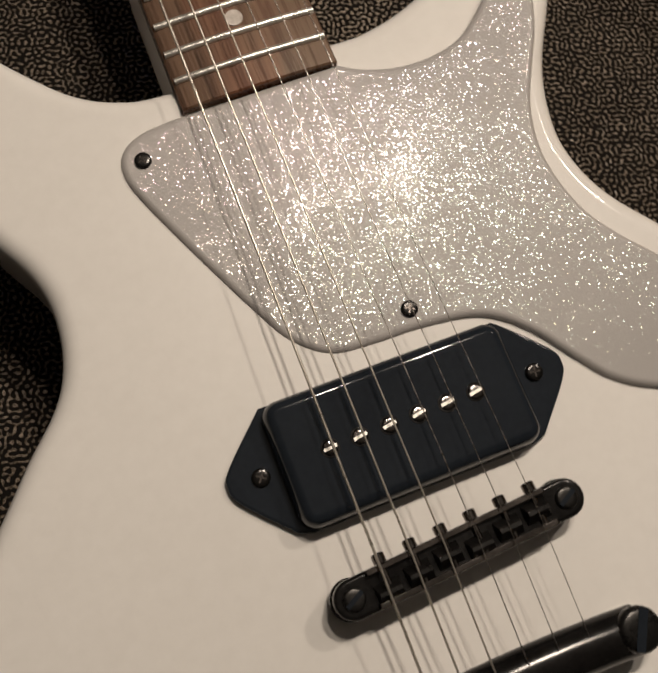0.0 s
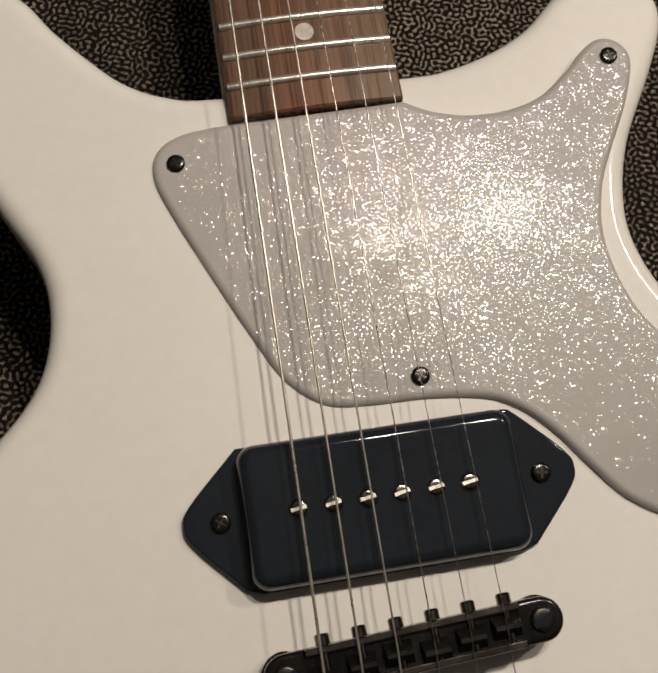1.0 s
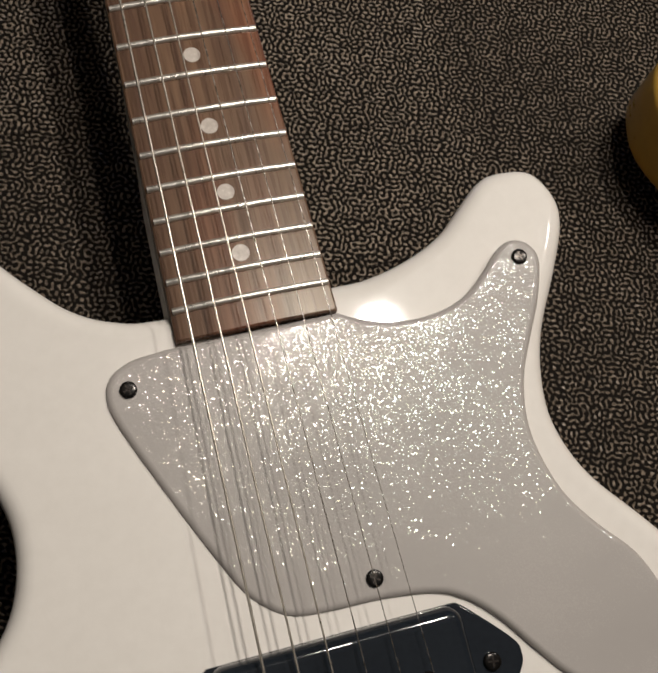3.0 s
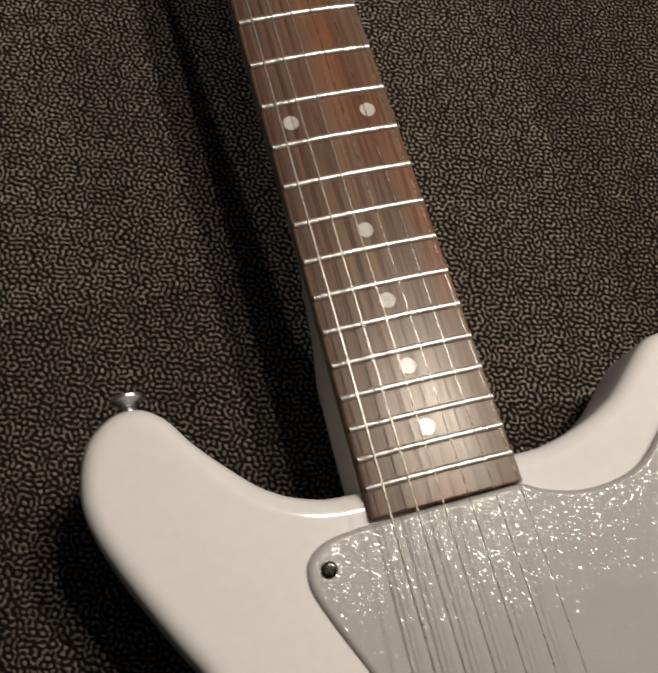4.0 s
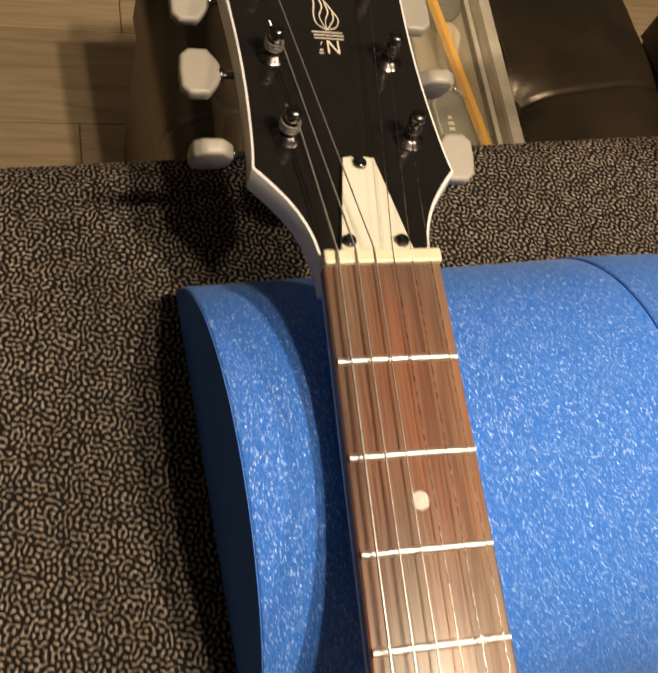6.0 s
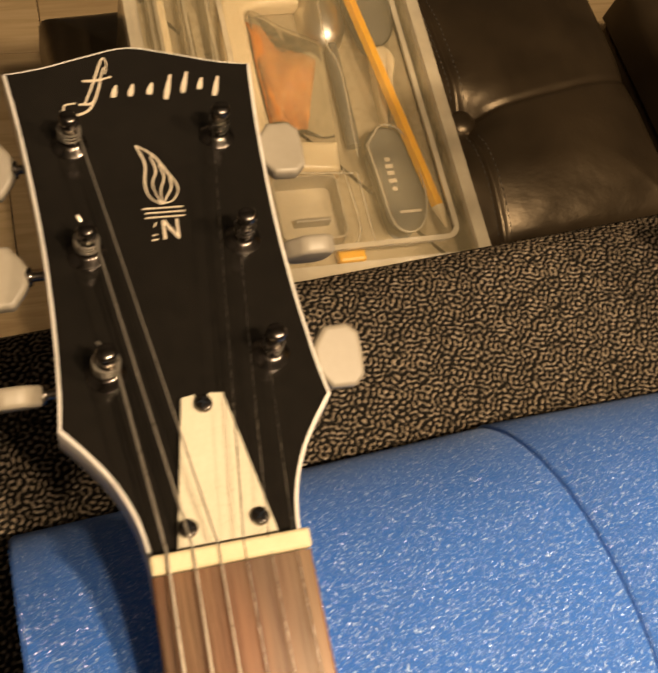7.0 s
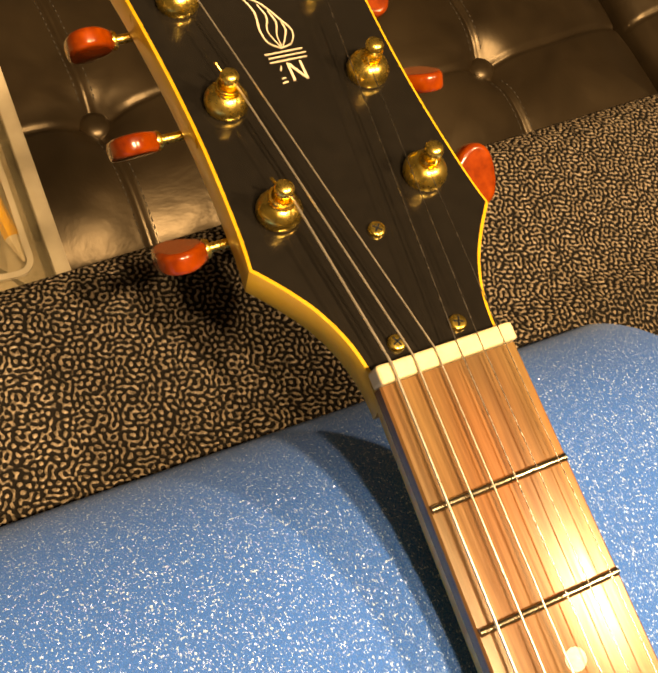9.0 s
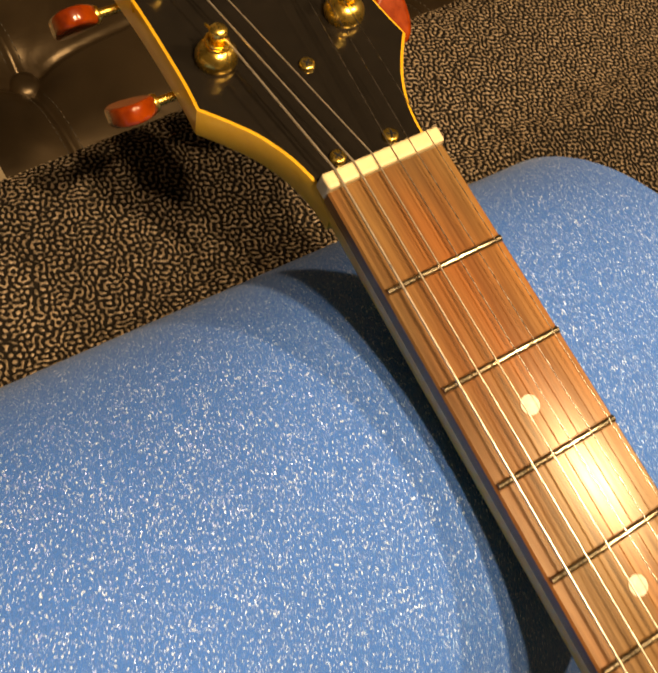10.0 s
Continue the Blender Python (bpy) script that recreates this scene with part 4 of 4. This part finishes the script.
def bridge(parent):
    m = Matrix.Translation((0.0006, -0.6297, 0)) @ Matrix.Rotation(radians(2.8), 4, "Z")
    def at(vf):
        return [tuple(m @ Vector(p)) for p in vf[0]], vf[1]
    outline = []
    for cx, a0 in ((0.0365, -90), (-0.0365, 90)):
        for k in range(13):
            a = radians(a0 + 15 * k)
            outline.append(Vector((cx + 0.0062 * math.cos(a), 0.0062 * math.sin(a))))
    base = part("bridge", soften(mesh_of(*at(slab(outline, 0.0012, 0.0062, 0.0012, 0.0008, 3))), 40), BLACK_METAL, parent, "black metal bridge with six saddles")
    # rails in paler metal than the bridge, to give the glints along its edges
    for y in (0.0052, -0.0052):
        part("rail", move_bm(brick(-0.0305, 0.0305, y - 0.0010, y + 0.0010, 0.0060, 0.0082, 0.0004), m), DARK_NICKEL, base)
    for k in range(6):
        x = -0.0258 + 0.01032 * k
        d = (-0.0022, -0.0012, -0.0002, -0.0018, -0.0006, 0.0004)[k]
        block = [(-0.0042, -0.0034 + d, 0.006), (0.0042, -0.0034 + d, 0.006), (0.0042, 0.0034 + d, 0.006), (-0.0042, 0.0034 + d, 0.006), (-0.0036, -0.0006 + d, 0.0098), (0.0036, -0.0006 + d, 0.0098), (0.0036, 0.0006 + d, 0.0098), (-0.0036, 0.0006 + d, 0.0098)]
        sad = part("saddle", mesh_of([tuple(m @ Vector((p[0] + x, p[1], p[2]))) for p in block], [(3, 2, 1, 0), (4, 5, 6, 7), (0, 1, 5, 4), (1, 2, 6, 5), (2, 3, 7, 6), (3, 0, 4, 7)]), SATIN_BLACK, base)
        rod = m @ Matrix.Translation((x + 0.0008, -0.0058, 0.0072)) @ Matrix.Rotation(-math.pi / 2, 4, "X")
        part("saddle_screw", soften(mesh_of(*lathe([(0.0009, 0), (0.0009, 0.0120), (0.0021, 0.0122), (0.0021, 0.0148), (0.0016, 0.0152)], 14, rod)), 50), DARK_NICKEL, sad)
    for x in (-0.0365, 0.0365):
        part("thumbwheel", soften(mesh_of(*at(lathe([(0.0030, -0.006), (0.0030, -0.0030), (0.0066, -0.0028), (0.0066, -0.0004), (0.0030, -0.0002), (0.0030, 0.0014)], 28, Matrix.Translation((x, 0, 0))))), 40), BLACK_METAL, base)
        screw(base, "post_screw", m @ Matrix.Translation((x, 0, 0.0060)), 0.0036, 0.0014, SATIN_BLACK, False, 25)
    return base


def tailpiece(parent):
    rows, seg = np.linspace(-0.0435, 0.0435, 25), 20
    verts, faces = [], []
    for x in rows:
        bow = 0.0016 * (1 - (x / 0.0435) ** 2)
        for k in range(seg):
            a = 2 * math.pi * k / seg
            verts.append((x, -0.6725 + bow + 0.0078 * math.cos(a), 0.0008 + 0.0062 * math.sin(a)))
    for i in range(len(rows) - 1):
        for k in range(seg):
            j = (k + 1) % seg
            faces.append((i * seg + k, i * seg + j, i * seg + seg + j, i * seg + seg + k))
    faces += [tuple(range(seg)), tuple(range((len(rows) - 1) * seg, len(rows) * seg))[::-1]]
    me = mesh_of(verts, faces)
    bm = bmesh.new()
    bm.from_mesh(me)
    bmesh.ops.recalc_face_normals(bm, faces=bm.faces[:])
    bm.to_mesh(me)
    bm.free()
    bar = part("tailpiece", soften(me, 40), BLACK_METAL, parent, "satin black stop tailpiece")
    for x in (-0.0415, 0.0415):
        screw(bar, "stud", Matrix.Translation((x, -0.6720, 0.0040)), 0.0072, 0.0040, SATIN_BLACK, False, 60)
        part("bush", soften(mesh_of(*lathe([(0.0065, -0.006), (0.0065, -0.0045), (0.0050, -0.004), (0.0050, 0.004)], 24, Matrix.Translation((x, -0.6720, 0)))), 40), CHROME, bar)
    return bar


GUITAR_A = pose(0, 0, NUT_Z, 3.4)
GUITAR_B = pose(0.3039, 0.0344, 0.8827, 4.43, -4.96, 0.56)
guitar(GUITAR_A, "white double-cutaway electric guitar, silver sparkle pickguard, lying on a mat", WHITE_PAINT, DARK_NICKEL, PEARL, False, (67, -15, -25, 20, -67, 10), True, 0.0145, True)
guitar(GUITAR_B, "yellow electric guitar with gold tuners, amber buttons, on a mat", YELLOW_PAINT, GOLD, AMBER, True, (45, 58, 64, 40, -42, 22), False, 0.0195, False)


# ---- ottomans behind the table ----
SEAT_Z = NUT_Z - 0.512


def ottoman(cx, cy, hx, hy, bx, by, turn, label, rise=0.0):
    g = thing("ottoman", label, "ottoman", pose(cx, cy, 0, 0, 0, turn), group="tufted ottomans")
    nx, ny = 240, 130

    def rise_at(x, y):
        """The cushion's top: domed, creased along its seams and drawn in at the buttons."""
        inside = max(0.0, min(hx - abs(x), hy - abs(y)))
        edge = min(1.0, inside / 0.018)
        z = -0.026 * (1 - min(1.0, inside / 0.085)) ** 2 - 0.016 * (1 - math.sqrt(max(0.0, 1 - (1 - edge) ** 2)))
        cross = by + rise * max(0.0, x - bx[-1])
        seam = min([abs(x - b) for b in bx] + [abs(y - cross)])
        z -= 0.0034 * math.exp(-(seam / 0.0030) ** 2) + 0.0028 * math.exp(-(seam / 0.020) ** 2)
        for b in bx:
            z -= 0.020 * math.exp(-(math.hypot(x - b, y - by) / 0.026) ** 2)
        z += 0.003 * noise.noise((x * 9 + cx * 7, y * 9, 0.0)) + 0.0008 * noise.noise((x * 34, y * 34 + cx, 2.0))
        return SEAT_Z + 0.010 + z

    verts, faces = [], []
    for i in range(nx + 1):
        for j in range(ny + 1):
            x, y = hx * (2 * i / nx - 1), hy * (2 * j / ny - 1)
            verts.append((x, y, rise_at(x, y)))
    n = ny + 1
    for i in range(nx):
        for j in range(ny):
            faces.append((i * n + j, i * n + n + j, i * n + n + j + 1, i * n + j + 1))
    rim = [i * n for i in range(nx + 1)] + [nx * n + j for j in range(1, n)] + [i * n + ny for i in reversed(range(nx))] + [j for j in reversed(range(1, ny))]
    low = len(verts)
    for k in rim:
        x, y, z = verts[k]
        verts.append((x * 1.004, y * 1.004, SEAT_Z - 0.075))
    for k in range(len(rim)):
        j = (k + 1) % len(rim)
        faces.append((rim[j], rim[k], low + k, low + j))
    part("cushion", soften(mesh_of(verts, faces), 70), LEATHER, g)
    part("base", brick(-hx * 0.99, hx * 0.99, -hy * 0.99, hy * 0.99, 0.03, SEAT_Z - 0.072, 0.008), LEATHER, g)
    for fx in (-0.85, 0.85):
        for fy in (-0.85, 0.85):
            part("foot", brick(hx * fx - 0.02, hx * fx + 0.02, hy * fy - 0.02, hy * fy + 0.02, 0, 0.032, 0.004), TABLE, g)
    for b in bx:
        part("button", soften(mesh_of(*lathe([(0.0150, 0), (0.0165, 0.004), (0.0158, 0.0085), (0.0125, 0.0130), (0.0070, 0.0158), (0.0015, 0.0165)], 28, Matrix.Translation((b, by, SEAT_Z - 0.020)))), 60), LEATHER, g)
        for s in (-1, 1):
            line, y = [], -hy + 0.015
            while y < hy - 0.015:
                if abs(y - by) > 0.02:
                    line.append(tube([(b + s * 0.007, y, rise_at(b + s * 0.007, y)), (b + s * 0.007, y + 0.004, rise_at(b + s * 0.007, y + 0.004))], 0.0006, 5))
                y += 0.0065
            tagged(part("stitching", mesh_of(*join(*line), True), STITCH, g), kind="stuff")
    return g


ottoman(0.305, 0.476, 0.297, 0.163, (-0.112, 0.082), -0.0205, 4.5, "black buttoned leather ottoman with a tool box on it", 0.13)
ottoman(0.835, 0.491, 0.178, 0.160, (-0.035,), -0.035, 5.0, "black buttoned leather ottoman standing alone", 0.04)
ottoman(1.215, 0.515, 0.180, 0.160, (0.0,), -0.02, 3.0, "black buttoned leather ottoman at the end of the row")


# ---- tool box on the ottoman ----
BOX_TOP = NUT_Z - 0.358
BX0, BX1, BY0, BY1 = 0.055, 0.2865, 0.240, 0.530


def tool_box():
    g = thing("storage_box", "cloudy clear plastic tool box with tools inside", "storage box", pose(0, 0, 0))
    out = rounded(BX0, BX1, BY0, BY1, 0.005)
    low = SEAT_Z + 0.004
    n, verts, faces = len(out), [], []
    rings = [(out, low), (out, BOX_TOP - 0.012), (inset_ring(out, -0.004), BOX_TOP - 0.010), (inset_ring(out, -0.004), BOX_TOP - 0.002)]
    for r, z in rings:
        verts += [(p.x, p.y, z) for p in r]
    for i in range(len(rings) - 1):
        for k in range(n):
            j = (k + 1) % n
            faces.append((i * n + k, i * n + j, i * n + n + j, i * n + n + k))
    faces.append(tuple(range(n))[::-1])
    part("tub", soften(mesh_of(verts, faces), 40), CLOUDY, g)
    lid = part("lid", soften(mesh_of(*slab(inset_ring(out, 0.001), BOX_TOP - 0.004, BOX_TOP, 0.0015, 0, 3)), 40), CLEAR_LID, g, "clear plastic lid")
    part("lid_rim", soften(mesh_of(*frame_of(inset_ring(out, -0.004), 0.010, BOX_TOP - 0.002, BOX_TOP + 0.004)), 40), CLOUDY, lid)
    part("lid_ridge", soften(mesh_of(*frame_of(rounded(BX0 + 0.068, BX1 - 0.016, BY0 + 0.018, BY1 - 0.012, 0.012), 0.004, BOX_TOP, BOX_TOP + 0.0025)), 40), CLOUDY, lid)
    # moulded ridges of the clear inner tray round each hollow
    for pts in (vec(204, 537, 160, 541, 136, 532, 125, 508, 117, 470, 113, 388, 119, 355, 138, 334, 158, 330, 203, 326), vec(210, 340, 214, 420, 208, 450, 212, 520), vec(220, 350, 236, 367, 252, 356, 257, 312, 251, 283, 238, 272, 225, 281, 222, 320, 220, 350),
                vec(134, 268, 193, 268, 196, 331), vec(206, 262, 206, 326)):
        line = curve_through(pts, (), False, 5)
        part("tray_ridge", soften(mesh_of(*tube([(p.x, p.y, BOX_TOP - 0.0085) for p in line], 0.0010, 8)), 60), RIDGE, g)
    part("tray", soften(mesh_of(*slab(inset_ring(out, 0.006), BOX_TOP - 0.035, BOX_TOP - 0.031, 0.001, 0, 2)), 40), GREY_PLASTIC, g, "grey plastic tray")
    for x in (BX0 + 0.022, BX0 + 0.044, BX0 + 0.062):
        part("divider", brick(x - 0.0012, x + 0.0012, BY0 + 0.010, BY1 - 0.010, BOX_TOP - 0.031, BOX_TOP - 0.006, 0.0005), CLOUDY, g)
    return g


def frame_of(ring, width, z0, z1):
    inner = inset_ring(ring, width)
    n, verts, faces = len(ring), [], []
    for r, z in ((ring, z0), (ring, z1), (inner, z1), (inner, z0)):
        verts += [(p.x, p.y, z) for p in r]
    for i in range(4):
        for k in range(n):
            j = (k + 1) % n
            a, b = i * n, ((i + 1) % 4) * n
            faces.append((a + k, a + j, b + j, b + k))
    return verts, faces


tool_box()
LAY = BOX_TOP - 0.031
tagged(part("clamp", soften(mesh_of(*slab(curve_through(vec(200, 530, 164, 533, 144, 526, 134, 508, 127, 470, 122, 390, 127, 360, 142, 342, 160, 338, 197, 333, 200, 360, 166, 364, 154, 372, 149, 390, 149, 468, 154, 490, 197, 494), (0, 9, 10, 16), True, 4), LAY, LAY + 0.016, 0.005, 0.002, 4)), 40), CREAM_PLASTIC),
       "cream plastic C-shaped clamp inside the tool box", "clamp")
tagged(part("strap", soften(mesh_of(*slab(vec(122, 299, 137, 293, 137, 331, 127, 350, 114, 400, 108, 400), LAY, LAY + 0.006, 0.0015, 0, 2)), 40), CREAM_PLASTIC), "pale yellow plastic strap in the tool box", "strap")
pencil = thing("pencil", "orange wooden pencil lying in the tool box", "pencil", pose(0, 0, 0))
p0, p1 = Vector((0.2365, 0.500, LAY + 0.0215)), Vector((0.2640, 0.292, LAY + 0.0205))
part("shaft", mesh_of(*tube([p0, p1], 0.0052, 6)), PENCIL_PAINT, pencil)
part("ferrule", soften(mesh_of(*tube([p0, p0 + (p0 - p1).normalized() * 0.016], 0.0052, 12)), 40), GOLD, pencil)
part("rubber", soften(mesh_of(*tube([p0 + (p0 - p1).normalized() * 0.016, p0 + (p0 - p1).normalized() * 0.028], 0.0048, 12)), 40), RED_FOIL, pencil)
part("tip", soften(mesh_of(*tube([p1, p1 + (p1 - p0).normalized() * 0.018], [0.0052, 0.0008], 6)), 40), CREAM_PLASTIC, pencil)
knife = thing("utility_knife", "dark grey utility knife in the tool box", "knife", pose(0, 0, 0))
part("handle", soften(mesh_of(*slab(curve_through(vec(225, 350, 236, 361, 248, 352, 252, 312, 248, 288, 238, 279, 228, 286, 227, 320), (), True, 4), LAY, LAY + 0.018, 0.005, 0.002, 4)), 40), DARK_GREY, knife)
for y, w in ((0.338, 0.006), (0.332, 0.009), (0.326, 0.008), (0.319, 0.009), (0.312, 0.006)):
    part("mark", brick(0.2345 - w / 3, 0.2345 + w / 3, y - 0.0016, y + 0.0016, LAY + 0.0178, LAY + 0.0186), PRINT, knife, "pale printed bars")
part("blade_slot", brick(0.2335, 0.2510, 0.2905, 0.2925, LAY + 0.0176, LAY + 0.0186), PRINT, knife)
scoop = thing("steel_spoon", "shiny steel spoon bowl in the tool box", "spoon", pose(0, 0, 0))
part("bowl", soften(mesh_of(*lathe([(0.0205, 0), (0.0200, 0.004), (0.0165, 0.0095), (0.0090, 0.0135), (0.0010, 0.0148)], 28, Matrix.Translation((0.2150, 0.484, LAY)) @ Matrix.Diagonal((1.0, 1.55, 1.3, 1)))), 60), STEEL, scoop)
part("handle", soften(mesh_of(*tube([(0.2180, 0.466, LAY + 0.004), (0.2160, 0.40, LAY + 0.006), (0.2155, 0.36, LAY + 0.004)], 0.0058, 10)), 60), DARK_GREY, scoop)
grip = part("grip", soften(mesh_of(*slab(curve_through(vec(240, 520, 262, 524, 268, 500, 262, 462, 250, 450, 243, 470), (), True, 4), LAY, LAY + 0.020, 0.006, 0.002, 4)), 40), DARK_GREY)
tagged(grip, "dark grey tool grip inside the tool box", "tool")


def sheet(corners, folds, height):
    """A bent piece of film over four corners, with one soft crease."""
    verts, faces, n = [], [], 20
    c = [Vector(p) for p in corners]
    for i in range(n + 1):
        for j in range(n + 1):
            u, v = i / n, j / n
            p = (c[0] * (1 - u) + c[1] * u) * (1 - v) + (c[3] * (1 - u) + c[2] * u) * v
            z = height * (0.35 + 0.5 * math.sin(math.pi * u) * math.sin(math.pi * v) + 0.3 * abs(u - 0.3 - 0.5 * v)) + folds * noise.noise((u * 2.4, v * 2.4, 3.0))
            verts.append((p.x, p.y, LAY + 0.002 + max(0.0, z)))
    for i in range(n):
        for j in range(n):
            faces.append((i * (n + 1) + j, (i + 1) * (n + 1) + j, (i + 1) * (n + 1) + j + 1, i * (n + 1) + j + 1))
    bm = bmesh.new()
    bm.from_mesh(mesh_of(verts, faces, True))
    bmesh.ops.solidify(bm, geom=bm.faces[:], thickness=0.0006)
    return bm


packet = thing("packet", "orange translucent plastic packet beside the clamp", "packet", pose(0, 0, 0))
part("film", sheet(vec(150, 481, 200, 440, 180, 376, 151, 383), 0.012, 0.014), RED_FOIL, packet)
part("clear_sleeve", sheet(vec(152, 492, 208, 455, 200, 366, 152, 372), 0.006, 0.019), CLEAR_LID, packet, "clear wrinkled sleeve")
tub = thing("small_container", "small clear plastic container in the tool box", "container", pose(0, 0, 0))
ring = rounded(0.138, 0.190, 0.274, 0.329, 0.008)
part("wall", soften(mesh_of(*frame_of(ring, 0.0018, LAY, LAY + 0.020)), 40), CLOUDY, tub)
part("bottom", mesh_of(*slab(inset_ring(ring, 0.002), LAY + 0.0005, LAY + 0.002)), CLOUDY, tub)
part("rib", brick(0.153, 0.181, 0.2935, 0.2970, LAY + 0.002, LAY + 0.012, 0.0012), PEARL, tub, "bright white rib")
tagged(part("eraser", brick(0.180, 0.202, 0.259, 0.271, LAY, LAY + 0.010, 0.0025), PENCIL_PAINT), "small orange eraser in the tool box", "eraser")
tagged(part("paper_sleeve", soften(mesh_of(*slab(curve_through(vec(253, 454, 246, 420, 244, 372, 249, 371, 262, 418, 268, 440), (), True, 3), LAY, LAY + 0.012, 0.002, 0, 3)), 40), CREAM_PLASTIC), "cream paper sleeve beside the pencil", "sleeve")
for k, xx in enumerate((0.072, 0.081, 0.096, 0.104)):
    tagged(part("plastic_strip", brick(xx, xx + (0.004, 0.006, 0.003, 0.007)[k], 0.262 + 0.011 * k, 0.512 - 0.007 * k, LAY, LAY + (0.015, 0.009, 0.018, 0.012)[k], 0.0012), (CLOUDY, CREAM_PLASTIC, CLOUDY, GREY_PLASTIC)[k]),
           ("pale clear plastic strip in the tool box", "narrow cream plastic strip in the tool box", "pale clear plastic strip in the tool box", "narrow grey plastic strip in the tool box")[k], "strip", group="strips in the tool box")

# ---- pendant lamps over the table ----
for bx, by, watts in BULBS:
    pendant = thing("pendant_lamp", "dark pendant lamp hanging over the table", "lamp", pose(bx, by, LAMP_Z), group="pendant lamps")
    part("shade", soften(mesh_of(*lathe([(0.030, 0.10), (0.032, 0.16), (0.012, 0.165)], 28)), 50), BLACK_METAL, pendant)
    part("rod", soften(mesh_of(*tube([(0, 0, 0.16), (0, 0, top - LAMP_Z)], 0.005, 10)), 50), BLACK_METAL, pendant)

# ---- floor planks ----
PLANK_W, PLANK_L = 0.16, 1.3
plank_me = bpy.data.meshes.new("plank")
bmp = brick(0.0005, PLANK_L - 0.0005, 0.0005, PLANK_W - 0.0005, -0.012, 0.0, 0.0012, 1)
bmp.to_mesh(plank_me)
bmp.free()
plank_me.materials.append(OAK)
y = y0
while y < y1 - 0.01:
    x = x0 - random.uniform(0.1, 1.2)
    while x < x1:
        a, b = max(x, x0), min(x + PLANK_L, x1)
        if b - a > 0.02:
            p = new("plank", plank_me)
            p.parent = floor
            p.location, p.scale = (a, y, 0.0), ((b - a) / PLANK_L, 1, 1)
        x += PLANK_L
    y += PLANK_W
